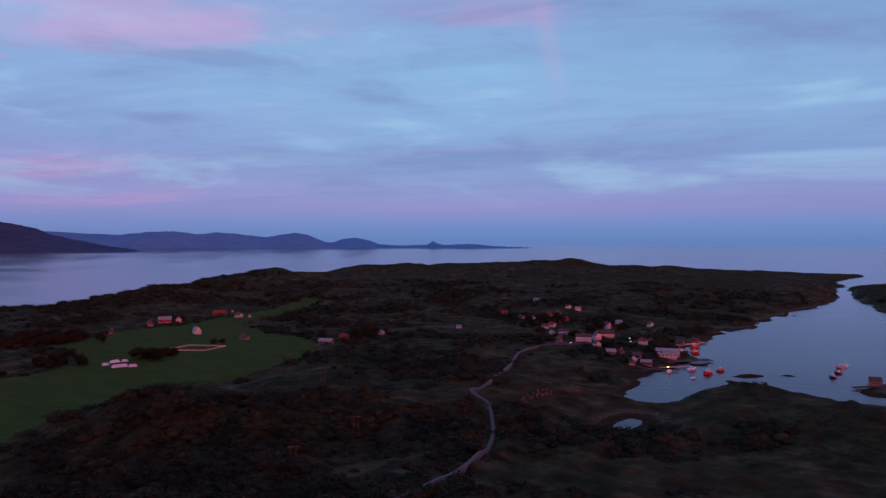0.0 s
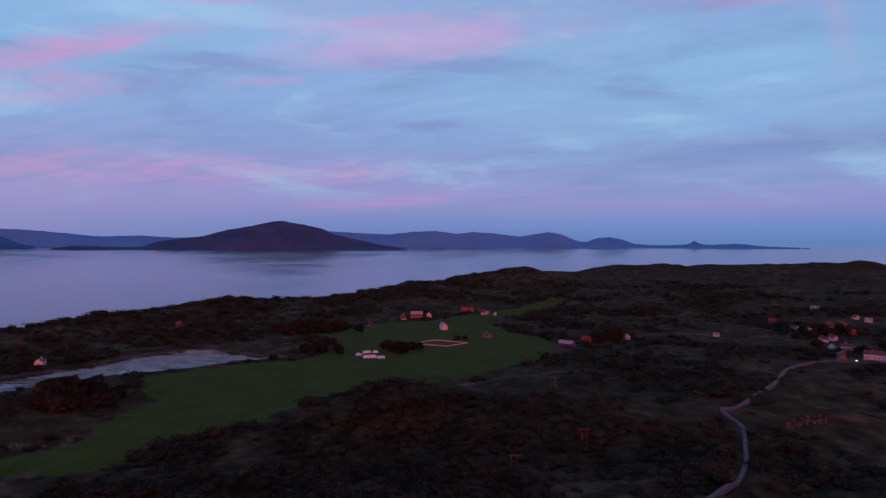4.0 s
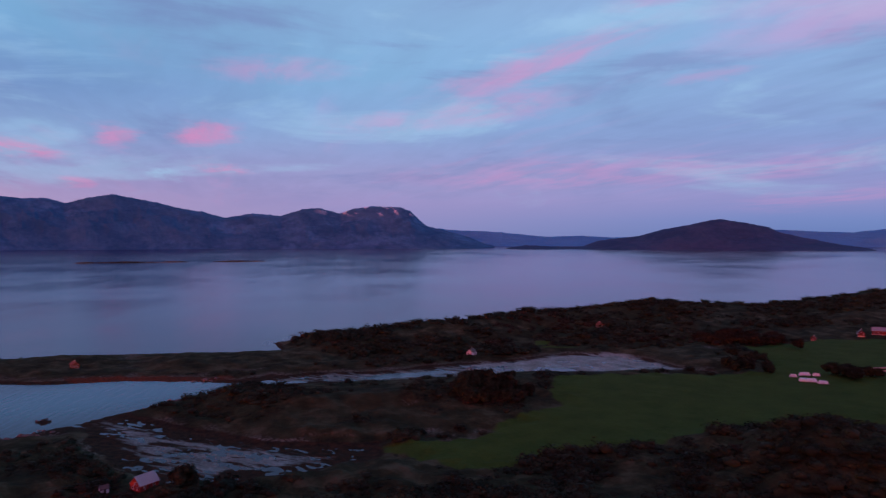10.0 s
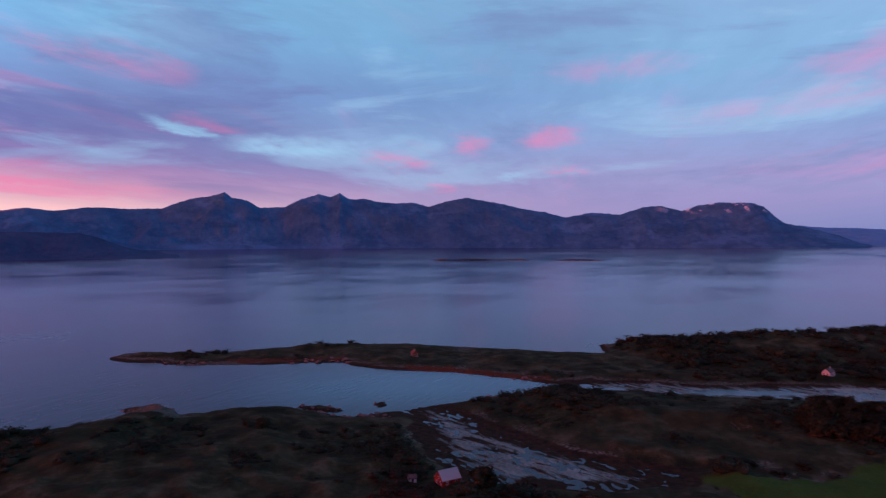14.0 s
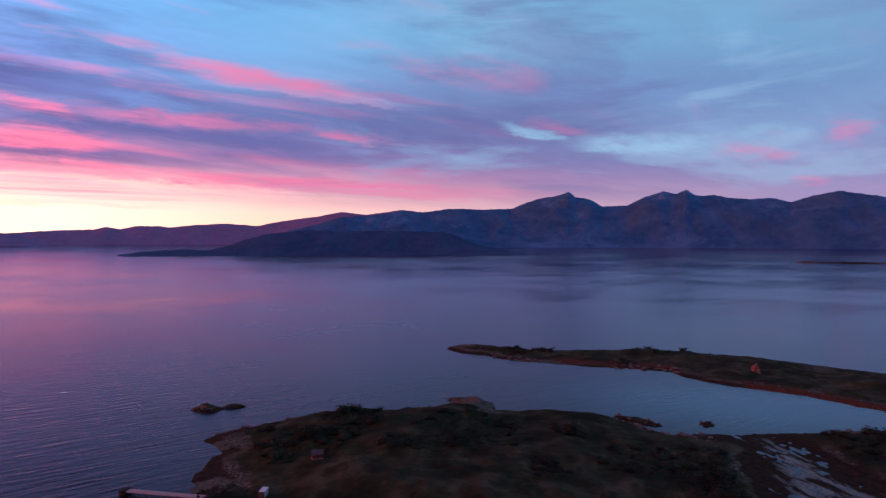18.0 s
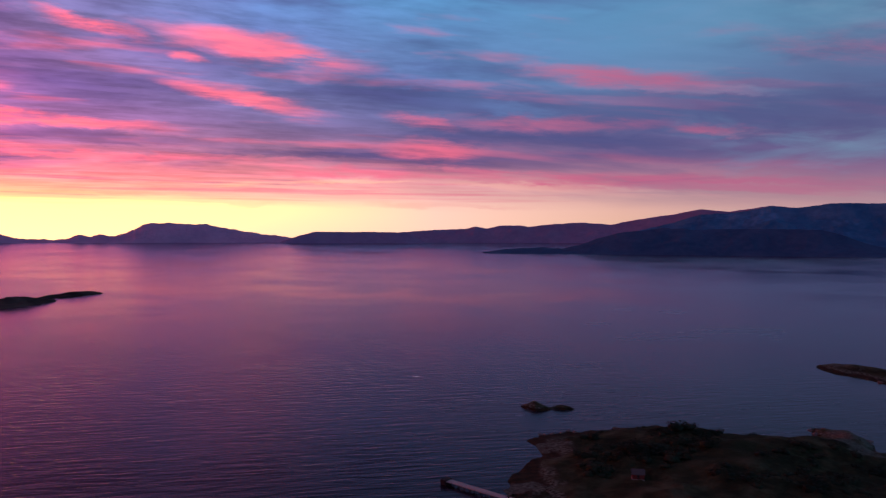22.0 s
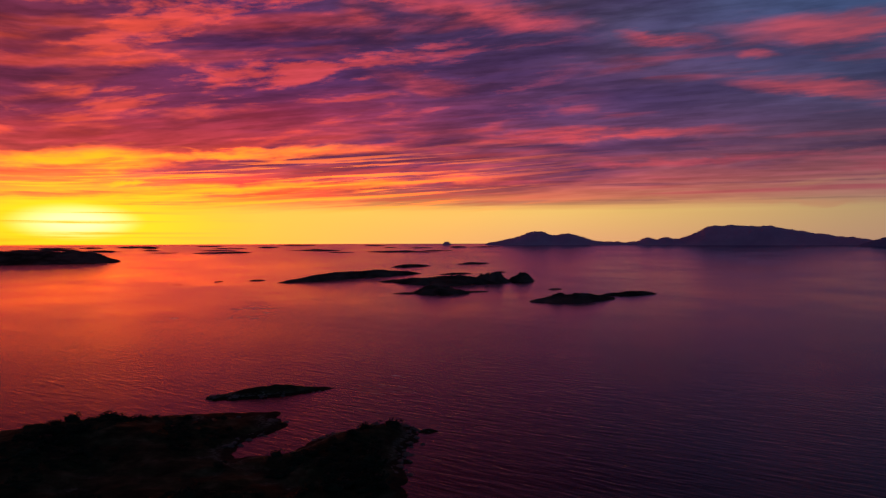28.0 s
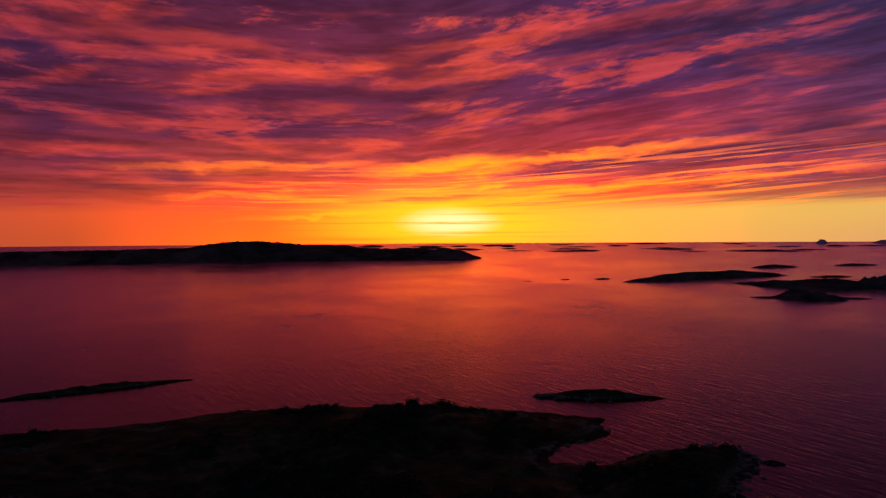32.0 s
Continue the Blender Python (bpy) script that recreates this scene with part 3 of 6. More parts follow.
def ground_build(n, s):
    p = place(n)
    px, py, pz = n.split(p)
    big = n.noise(p, 0.012, 5, 0.6, 0.6)
    mid = n.noise(p, 0.06, 6, 0.65)
    fine = n.noise(p, 0.6, 4, 0.65)
    heath = n.ramp(mid, [(0.34, (0.009, 0.011, 0.007, 1)), (0.43, (0.018, 0.018, 0.011, 1)), (0.53, (0.034, 0.032, 0.019, 1)), (0.66, (0.070, 0.060, 0.042, 1))])
    moor = n.mix(n.span(big, 0.46, 0.66, 0.0, 0.7), heath, n.ramp(mid, [(0.3, (0.012, 0.015, 0.009, 1)), (0.7, (0.030, 0.029, 0.017, 1))]))
    tint = n.node("ShaderNodeVertexColor", layer_name="cover")
    grass_f, sand_f, weed_f = n.split(tint.outputs[0])
    grass = n.ramp(n.calc("ADD", n.calc("MULTIPLY", mid, 0.6), n.calc("MULTIPLY", fine, 0.4)), [(0.34, (0.024, 0.044, 0.009, 1)), (0.64, (0.046, 0.074, 0.016, 1))])
    col = n.mix(n.span(grass_f, 0.35, 0.65), moor, grass)
    slope = n.split(n.node("ShaderNodeNewGeometry").outputs["Normal"])[2]
    rocky = n.calc("MULTIPLY", n.span(slope, 0.94, 0.80), n.span(fine, 0.42, 0.6))
    rock = n.ramp(fine, [(0.36, (0.045, 0.038, 0.036, 1)), (0.66, (0.16, 0.135, 0.13, 1))])
    col = n.mix(rocky, col, rock)
    shore = n.calc("MULTIPLY", n.calc("MULTIPLY", n.span(n.calc("ADD", pz, n.calc("MULTIPLY", mid, 3.0)), 4.4, 3.0), n.span(fine, 0.40, 0.55)), n.span(big, 0.42, 0.56))
    col = n.mix(n.calc("MULTIPLY", shore, n.calc("SUBTRACT", 1.0, n.span(grass_f, 0.35, 0.65))), col, rock)
    weed = n.ramp(n.noise(p, 0.25, 4, 0.6), [(0.35, (0.012, 0.011, 0.009, 1)), (0.7, (0.048, 0.024, 0.016, 1))])
    col = n.mix(n.span(pz, 1.7, 1.1), col, weed)
    sand = n.ramp(n.calc("ADD", n.calc("MULTIPLY", mid, 0.5), n.calc("MULTIPLY", fine, 0.5)), [(0.36, (0.07, 0.076, 0.078, 1)), (0.64, (0.29, 0.32, 0.345, 1))])
    pale = n.span(sand_f, 0.5, 0.95, 0.62, 1.2)
    sand = n.vec("MULTIPLY", sand, n.xyz(pale, pale, pale))
    # bars of sand and silt drawn out by the tide
    tide = n.noise(n.xyz(n.calc("ADD", n.calc("MULTIPLY", px, 0.035), n.calc("MULTIPLY", py, 0.020)), n.calc("ADD", n.calc("MULTIPLY", px, -0.09), n.calc("MULTIPLY", py, 0.14)), 2), 1.0, 6, 0.68, 0.7)
    col = n.mix(n.span(n.calc("ADD", sand_f, n.calc("MULTIPLY", n.calc("SUBTRACT", tide, 0.5), 2.6)), 0.5, 0.75), col, sand)
    # low scrub that closes into a canopy
    twig = n.noise(p, 1.1, 4, 0.7)
    tuft = n.noise(p, 0.28, 3, 0.6)
    brush = n.ramp(n.calc("ADD", n.calc("MULTIPLY", twig, 0.45), n.calc("MULTIPLY", tuft, 0.55)), [(0.36, (0.009, 0.012, 0.008, 1)), (0.5, (0.018, 0.022, 0.013, 1)), (0.64, (0.032, 0.034, 0.020, 1))])
    brush = n.mix(n.span(big, 0.44, 0.6, 0.0, 0.6), brush, n.ramp(tuft, [(0.35, (0.014, 0.011, 0.008, 1)), (0.65, (0.042, 0.029, 0.018, 1))]))
    shade_k = n.span(mid, 0.34, 0.66, 0.7, 1.4)
    brush = n.vec("MULTIPLY", brush, n.xyz(shade_k, shade_k, shade_k))
    col = n.mix(n.span(n.calc("ADD", weed_f, n.calc("MULTIPLY", n.calc("SUBTRACT", twig, 0.5), 0.5)), 0.3, 0.6), col, brush)
    # bare outcrops and bands of red weed
    bare = n.node("ShaderNodeVertexColor", layer_name="outcrop")
    bare_f, red_f, spare = n.split(bare.outputs[0])
    col = n.mix(n.span(n.calc("ADD", bare_f, n.calc("MULTIPLY", n.calc("SUBTRACT", n.noise(p, 0.13, 5, 0.65), 0.5), 1.7)), 0.5, 0.72), col, n.ramp(fine, [(0.36, (0.04, 0.038, 0.036, 1)), (0.66, (0.12, 0.11, 0.105, 1))]))
    col = n.mix(n.span(n.calc("ADD", red_f, n.calc("MULTIPLY", n.calc("SUBTRACT", mid, 0.5), 1.4)), 0.45, 0.7), col, n.ramp(fine, [(0.36, (0.045, 0.014, 0.010, 1)), (0.66, (0.12, 0.040, 0.026, 1))]))
    n.link(n.vec("MULTIPLY", col, (0.80, 1.15, 1.00)), s.inputs["Base Color"])
    s.inputs["Roughness"].default_value = 0.95
    s.inputs["Specular IOR Level"].default_value = 0.04
    bump(n, s, n.calc("ADD", n.calc("MULTIPLY", mid, 3.0), n.calc("ADD", fine, n.calc("MULTIPLY", n.calc("ADD", tuft, n.calc("MULTIPLY", twig, 0.3)), 0.6))), 0.6, 1.0)


ground_mat = material("moor_and_shore", ground_build)


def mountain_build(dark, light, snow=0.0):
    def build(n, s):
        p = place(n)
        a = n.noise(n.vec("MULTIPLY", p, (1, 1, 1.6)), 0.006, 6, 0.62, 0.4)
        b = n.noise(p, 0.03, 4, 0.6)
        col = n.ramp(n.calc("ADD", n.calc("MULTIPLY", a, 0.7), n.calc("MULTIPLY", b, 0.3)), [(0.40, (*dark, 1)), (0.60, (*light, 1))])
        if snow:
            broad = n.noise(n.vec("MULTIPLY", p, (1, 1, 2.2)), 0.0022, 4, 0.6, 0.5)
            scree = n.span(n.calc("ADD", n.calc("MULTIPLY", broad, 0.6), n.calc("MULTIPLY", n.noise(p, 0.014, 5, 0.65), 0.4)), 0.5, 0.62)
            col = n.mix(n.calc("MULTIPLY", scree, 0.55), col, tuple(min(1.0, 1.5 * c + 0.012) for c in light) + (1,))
            pz = n.split(p)[2]
            f = n.calc("MULTIPLY", n.span(pz, 250, 295), n.span(n.noise(p, 0.011, 5, 0.6), 0.54, 0.60))
            f = n.calc("MULTIPLY", f, n.span(n.vec("DISTANCE", p, (-3990, 2330, 280)), 480, 260))
            col = n.mix(f, col, (0.5, 0.66, 0.76, 1))
        n.link(col, s.inputs["Base Color"])
        s.inputs["Roughness"].default_value = 0.95
        s.inputs["Specular IOR Level"].default_value = 0.05
        bump(n, s, n.calc("ADD", a, n.calc("MULTIPLY", b, 0.4)), 0.8, 14.0)
    return build


# blue haze of distance is painted into the range's rock colours
range_mat = material("range_rock_hazed", mountain_build((0.017, 0.100, 0.222), (0.038, 0.150, 0.288), 1.0))
# heather tones pushed towards blue, with aerial haze mixed into the colour
hill_mat = material("heather_hill_hazed", mountain_build((0.019, 0.062, 0.138), (0.034, 0.088, 0.176)))
# pale blue base colour imitates the haze in front of the far hills
far_mat = material("distant_rock_hazed", mountain_build((0.05, 0.24, 0.50), (0.06, 0.27, 0.54)))
# lightened violet tones: evening haze put into the base colour
dusk_mat = material("sunset_side_rock_hazed", mountain_build((0.32, 0.22, 0.38), (0.40, 0.28, 0.45)))
# ridge and low island carry their violet haze in the base colour
haze_mat = material("ridge_rock_hazed", mountain_build((0.15, 0.14, 0.27), (0.19, 0.175, 0.31)))
islet_mat = material("bare_islet", mountain_build((0.02, 0.018, 0.016), (0.09, 0.075, 0.07)))


# ---- shape of the land ----
rng = np.random.default_rng(7)
HASH = rng.random((256, 256))


def lattice(x, y):
    """Smooth value noise, 0..1, with a period of 256 cells."""
    x, y = np.asarray(x, float), np.asarray(y, float)
    i, j = np.floor(x).astype(int), np.floor(y).astype(int)
    u, v = x - i, y - j
    u, v = u * u * (3 - 2 * u), v * v * (3 - 2 * v)
    a, b = HASH[i % 256, j % 256], HASH[(i + 1) % 256, j % 256]
    c, d = HASH[i % 256, (j + 1) % 256], HASH[(i + 1) % 256, (j + 1) % 256]
    return (a * (1 - u) + b * u) * (1 - v) + (c * (1 - u) + d * u) * v


def fbm(x, y, size, octaves=4, gain=0.5):
    """Layered noise, about -1..1, whose largest lumps are that many metres."""
    total, amp, norm = 0.0, 1.0, 0.0
    for k in range(octaves):
        f = 2.03 ** k / size
        total = total + amp * (2 * lattice(x * f + 17.3 * k, y * f - 9.1 * k) - 1)
        norm, amp = norm + amp, amp * gain
    return total / norm * 1.5


def inside(x, y, outline):
    """Signed distance to a closed outline, positive inside."""
    pts = np.array(outline, float)
    best, odd = np.full(np.shape(x), 1e9), np.zeros(np.shape(x), bool)
    for (ax, ay), (bx, by) in zip(pts, np.roll(pts, -1, 0)):
        dx, dy = bx - ax, by - ay
        t = np.clip(((x - ax) * dx + (y - ay) * dy) / (dx * dx + dy * dy), 0, 1)
        best = np.minimum(best, (x - ax - t * dx) ** 2 + (y - ay - t * dy) ** 2)
        if dy:
            odd ^= ((ay > y) != (by > y)) & (x < ax + (y - ay) / dy * dx)
    return np.where(odd, 1, -1) * np.sqrt(best)


def lump(x, y, cx, cy, rx, ry, turn=0.0):
    """1 at the middle of an oval, falling smoothly to 0."""
    c, s = math.cos(radians(turn)), math.sin(radians(turn))
    u, v = ((x - cx) * c + (y - cy) * s) / rx, (-(x - cx) * s + (y - cy) * c) / ry
    return np.exp(-(u * u + v * v))


CENTRE = (-40.0, 60.0)


def sea_z(x, y):
    """The level of the sea, which lifts far out to meet the horizon."""
    r = np.hypot(x - CENTRE[0], y - CENTRE[1])
    return 82 * np.clip((r - 1200) / 3700, 0, None) ** 2


EAST_SHORE = [(1290, 2120), (1060, 1890), (960, 1690), (825, 1487), (720, 1290), (600, 1147), (453, 988), (329, 835), (290, 770), (250, 728),
              (240, 690), (238, 648), (200, 610), (160, 556), (131, 496), (140, 474), (166, 480), (198, 515), (228, 552), (246, 512), (284, 445),
              (350, 380), (440, 250), (420, 90), (350, -40)]
SOUTH_SHORE = [(318, -146), (268, -198), (246, -242), (190, -290), (150, -326), (84, -350), (33, -354), (14, -328), (30, -288), (24, -262), (4, -272),
               (-20, -312), (-47, -334), (-64, -312), (-60, -285), (-62, -258), (-68, -215), (-90, -120), (-150, -50), (-230, -80)]
WEST_SHORE = [(-280, -105), (-300, -114), (-330, -128), (-343, -152), (-372, -150), (-415, -122), (-437, -96), (-440, -60), (-458, -36), (-488, -58), (-482, -32),
              (-456, -16), (-476, 16), (-474, 40), (-470, 55), (-452, 84), (-462, 112), (-479, 147), (-496, 208), (-516, 250), (-560, 206),
              (-590, 148), (-607, 108), (-642, 80), (-645, 13), (-649, -55), (-669, -114), (-701, -137), (-714, -99), (-712, -33), (-748, 40),
              (-736, 145), (-694, 240), (-664, 300), (-660, 326), (-700, 332), (-717, 339)]
NORTH_SHORE = [(-700, 400), (-705, 520), (-722, 640), (-745, 800), (-730, 920), (-650, 1080), (-570, 1240), (-480, 1500), (-390, 1800), (-250, 2150),
               (0, 2420), (400, 2560), (900, 2420)]
MAINLAND = EAST_SHORE + SOUTH_SHORE + WEST_SHORE + NORTH_SHORE
EAST_ISLE = [(957, 1651), (780, 1287), (690, 1110), (640, 960), (700, 820), (1000, 900), (1400, 1300), (1300, 1700)]
# the tidal inlet with its mud, and the sandy creek
INLET = [(-470, 100), (-440, 118), (-365, 122), (-318, 136), (-296, 187), (-300, 236), (-322, 248), (-345, 222), (-372, 200), (-420, 172), (-480, 150)]
CREEK = [(-530, 262), (-530, 300), (-505, 345), (-499, 400), (-484, 470), (-480, 540), (-456, 586), (-400, 578), (-340, 566), (-372, 548), (-398, 496),
         (-430, 450), (-450, 372), (-462, 330), (-494, 285), (-506, 240)]
CHANNEL = [(-528, 252), (-510, 268), (-494, 290), (-485, 306), (-486, 338), (-474, 372), (-470, 400), (-456, 434), (-434, 468), (-420, 486)]
FIELD = [(-316, 240), (-300, 300), (-325, 380), (-400, 450), (-335, 546), (-300, 580), (-330, 640), (-400, 700), (-380, 800), (-330, 870), (-280, 1000), (-230, 1180),
         (-200, 1180), (-230, 1000), (-260, 900), (-200, 800), (-130, 730), (-122, 690), (-125, 601), (-203, 479), (-222, 369), (-246, 319), (-251, 281), (-263, 258)]
POND = [(99, 413), (110, 407), (122, 420), (124, 432), (116, 436), (106, 426)]
HILLS = [(-70, 400, 120, 60, 20, 12), (-70, 422, 30, 26, 0, 8), (-165, 395, 40, 40, 0, 14), (30, 480, 70, 120, 0, 8), (-40, 600, 80, 90, 0, 8), (-440, 255, 50, 40, 60, 14), (-400, 320, 40, 50, 0, 6),
         (-650, 640, 60, 150, 10, 17), (-600, 480, 70, 60, 0, 6), (-640, 900, 80, 160, 20, 16), (-500, 1180, 120, 220, 20, 24), (-350, 1500, 200, 260, 0, 36), (0, 2000, 500, 260, 0, 30),
         (500, 2050, 450, 260, 0, 24), (0, 1400, 260, 240, 0, 18), (330, 1300, 220, 200, 0, 16), (600, 1500, 200, 220, 0, 16), (130, 440, 50, 50, 0, 5),
         (225, 490, 50, 45, 30, 12), (300, 400, 90, 60, 0, 14), (-655, 420, 60, 80, 0, 12), (-445, -32, 30, 28, 0, 5), (-720, 60, 25, 80, 0, 4), (-690, -80, 14, 30, 0, 3), (-703, -114, 16, 24, 0, 6),
         (-470, -30, 22, 20, 0, 8), (-400, -60, 70, 50, 0, 7), (-445, 12, 36, 40, 0, 5), (-350, 0, 80, 80, 0, 6), (120, -290, 50, 25, 0, 5), (180, -240, 70, 40, 0, 5), (-30, -280, 25, 30, 0, 5),
         (40, 200, 150, 120, 0, 12), (1000, 1300, 250, 300, 30, 22)]
ISLETS = [(-402, -195, 9.5, 6, 105, 4.2), (-414, -183, 7.5, 4, 125, 3.0), (-474, -47, 15, 5, 38, 4.0), (-471, 67, 16, 5, 61, 2.4), (52, -411, 40, 12, 27, 5.0), (380, -246, 60, 11, 65, 4.0), (252, 573, 13, 7, 10, 1.6), (285, 575, 8, 3, 0, 0.8),
          (335, 512, 30, 16, 20, 3.0), (-478, 106, 8, 4, 0, 1.0), (-70, -318, 5, 4, 0, 2.0), (-63, -262, 4, 3, 0, 1.2)]


def land(x, y):
    """Signed distance from the shore (inland positive) and the height of the ground above the sea."""
    rough = 7 * fbm(x, y, 45, 5, 0.6) + 2.5 * fbm(x + 90, y - 40, 14, 3, 0.6)
    far = np.hypot(x, y) > 900
    edge = np.maximum(inside(x, y, MAINLAND), inside(x, y, EAST_ISLE)) + np.where(far, 3.0, 1.0) * rough
    wet = np.maximum(inside(x, y, INLET), inside(x, y, CREEK)) + 0.8 * rough
    rise = 4.0
    for cx, cy, rx, ry, turn, h in HILLS:
        rise = rise + h * lump(x, y, cx, cy, rx, ry, turn)
    rise = rise * (1 + 0.30 * fbm(x, y, 140, 4)) + 2.8 * fbm(x, y, 38, 4, 0.6) + 1.3 * fbm(x, y, 11, 3, 0.6)
    meadow = np.clip(inside(x, y, FIELD) / 25, 0, 1)
    rise = rise * (1 - meadow) + meadow * (4.5 + 0.006 * np.clip(y - 450, 0, None) + 0.4 * fbm(x, y, 60, 2))
    z = np.where(edge > 0, 0.25 + (rise - 0.25) * (1 - np.exp(-np.clip(edge, 0, None) / 20)), np.maximum(edge * 0.18, -4.0))
    flatness = np.clip(0.5 + wet / 16, 0, 1)
    z = z * (1 - flatness) + flatness * np.minimum(z, 0.06 + 0.22 * fbm(x + 0.6 * y, 2.2 * y - 1.2 * x, 15, 5, 0.85))
    # the creek's winding channel, pooled in places
    reach = np.full(np.shape(x), 1e9)
    for (ax, ay), (bx, by) in zip(CHANNEL, CHANNEL[1:]):
        t = np.clip(((x - ax) * (bx - ax) + (y - ay) * (by - ay)) / ((bx - ax) ** 2 + (by - ay) ** 2), 0, 1)
        reach = np.minimum(reach, np.hypot(x - ax - t * (bx - ax), y - ay - t * (by - ay)))
    z = np.minimum(z, 0.12 * (reach - 1.0 - 9 * fbm(x + 40, y, 26, 3)))
    z = np.minimum(z, 0.3 - 0.15 * np.where(np.hypot(x - 108, y - 420) < 60, inside(x, y, POND) + 0.3 * rough, -1e4))
    for cx, cy, rx, ry, turn, h in ISLETS:
        f = lump(x, y, cx, cy, rx, ry, turn) + 0.05 * fbm(x, y, 6, 3)
        z = np.maximum(z, np.where(f > 0.25, (f - 0.25) * h * 1.35 * (1 + 0.35 * fbm(x, y, 7, 3)), -4))
    return edge, z


def ground_z(x, y):
    return float(land(np.array([x]), np.array([y]))[1][0] + sea_z(x, y))


def sheet_mesh(name, verts, faces, mat, smooth=True):
    me = bpy.data.meshes.new(name)
    me.vertices.add(len(verts))
    me.vertices.foreach_set("co", np.asarray(verts, np.float32).ravel())
    n = np.shape(faces)[1]
    me.loops.add(len(faces) * n)
    me.polygons.add(len(faces))
    me.loops.foreach_set("vertex_index", np.asarray(faces, np.int32).ravel())
    me.polygons.foreach_set("loop_start", np.arange(0, len(faces) * n, n, dtype=np.int32))
    me.polygons.foreach_set("use_smooth", np.full(len(faces), smooth))
    me.update(calc_edges=True)
    me.materials.append(mat)
    return me


def rings(radii, sectors, start=0.0, stop=360.0):
    """A polar grid about CENTRE: x, y and faces. A full turn closes on itself."""
    closed = stop - start >= 360
    az = np.radians(np.linspace(start, stop, sectors, endpoint=not closed))
    r, a = np.meshgrid(radii, az, indexing="ij")
    x, y = CENTRE[0] - r * np.sin(a), CENTRE[1] + r * np.cos(a)
    i, j = np.meshgrid(np.arange(len(radii) - 1), np.arange(sectors if closed else sectors - 1), indexing="ij")
    k = (j + 1) % sectors
    faces = np.stack([i * sectors + j, (i + 1) * sectors + j, (i + 1) * sectors + k, i * sectors + k], -1).reshape(-1, 4)
    return x.ravel(), y.ravel(), r.ravel(), np.degrees(a).ravel(), faces


COPSE = [(-455, 685), (-405, 690), (-382, 740), (-385, 778), (-430, 772), (-462, 730)]
RED_COPSE = [(-345, 325), (-334, 350), (-345, 382), (-372, 396), (-394, 370), (-386, 335)]


ROAD = [(-40, 225), (-13, 257), (-3, 269), (7, 288), (18, 325), (22, 335), (26, 359), (27, 380), (27, 416), (21, 430), (18, 441), (21, 450), (27, 461), (37, 490),
        (45, 523), (57, 578), (69, 638), (90, 690), (118, 722), (150, 722), (185, 724), (215, 716)]


def growth(x, y, shore_d, z):
    """How far scrub has closed over the ground: above 0 it stands thick."""
    wood = fbm(x, y, 75, 4, 0.6) + 0.35 * fbm(x, y, 18, 3)
    need = np.full(np.shape(x), -0.05)
    need = np.where((y > 150) & (y < 640) & (x > -260), -0.20, need)
    need = np.where((x < -440) & (y > 350), -0.5, need)
    need = np.where((x < -240) & (y < 180), 0.08, need)
    need = np.where(y < -60, -0.3, need)
    need = np.where((x > 140) & (y < 570), 0.15, need)
    need = np.where((x < -560) & (y < 340), 0.75, need)
    need = np.where((x < -320) & (x > -480) & (y > 230) & (y < 345), -0.2, need)
    need = np.where(inside(x, y, COPSE) > 0, -2.0, need)
    need = np.where(inside(x, y, RED_COPSE) > 0, -0.8, need)
    field_d = inside(x, y, FIELD) + 5 * fbm(x, y, 25, 3)
    need = np.where((field_d > -14) & (field_d < -1), -0.35, need)
    verge = np.full(np.shape(x), 1e9)
    for (ax, ay), (bx, by) in zip(ROAD[:12], ROAD[1:12]):
        t = np.clip(((x - ax) * (bx - ax) + (y - ay) * (by - ay)) / ((bx - ax) ** 2 + (by - ay) ** 2), 0, 1)
        verge = np.minimum(verge, (x - ax - t * (bx - ax)) ** 2 + (y - ay - t * (by - ay)) ** 2)
    dry = (np.maximum(inside(x, y, INLET), inside(x, y, CREEK)) < -7) & (verge > 16)
    return np.where((field_d < 0) & dry & (shore_d > 12) & (z > 1.6), wood - need, -1.0)


gx, gy, gr, ga, gf = rings(np.concatenate([np.linspace(0.02, 190, 24), 195 * 1.0088 ** np.arange(300)]), 1000)
edge, gz = land(gx, gy)
brush_f = np.clip(0.5 + growth(gx, gy, edge, gz) / 0.16, 0, 1)
lumps = brush_f * (0.4 + 0.8 * fbm(gx, gy, 9, 2) + 0.4 * fbm(gx, gy, 4, 1))
ground_mesh = sheet_mesh("ground", np.stack([gx, gy, gz + lumps + sea_z(gx, gy)], -1), gf, ground_mat)
cover = ground_mesh.color_attributes.new("cover", "FLOAT_COLOR", "POINT")
field_f = np.clip(0.5 + (inside(gx, gy, FIELD) + 6 * fbm(gx, gy, 25, 4, 0.6)) / 12, 0, 1)
for ox, oy, reach in ((160, 840, 22), (125, 950, 18), (178, 905, 14), (-515, 560, 26), (-560, 640, 22), (-530, 500, 14)):
    field_f = np.maximum(field_f, np.clip(0.5 + (reach - np.hypot(gx - ox, gy - oy) + 7 * fbm(gx, gy, 22, 3)) / 6, 0, 1))
sand_f = np.clip(0.5 + (np.maximum(inside(gx, gy, INLET) - 12, inside(gx, gy, CREEK)) - 4) / 14, 0, 1) * np.where(gy < 420, 0.72, 1.0)
cover.data.foreach_set("color", np.stack([field_f, sand_f, brush_f, 1 + 0 * sand_f], -1).astype(np.float32).ravel())
bare_f = 0 * gx
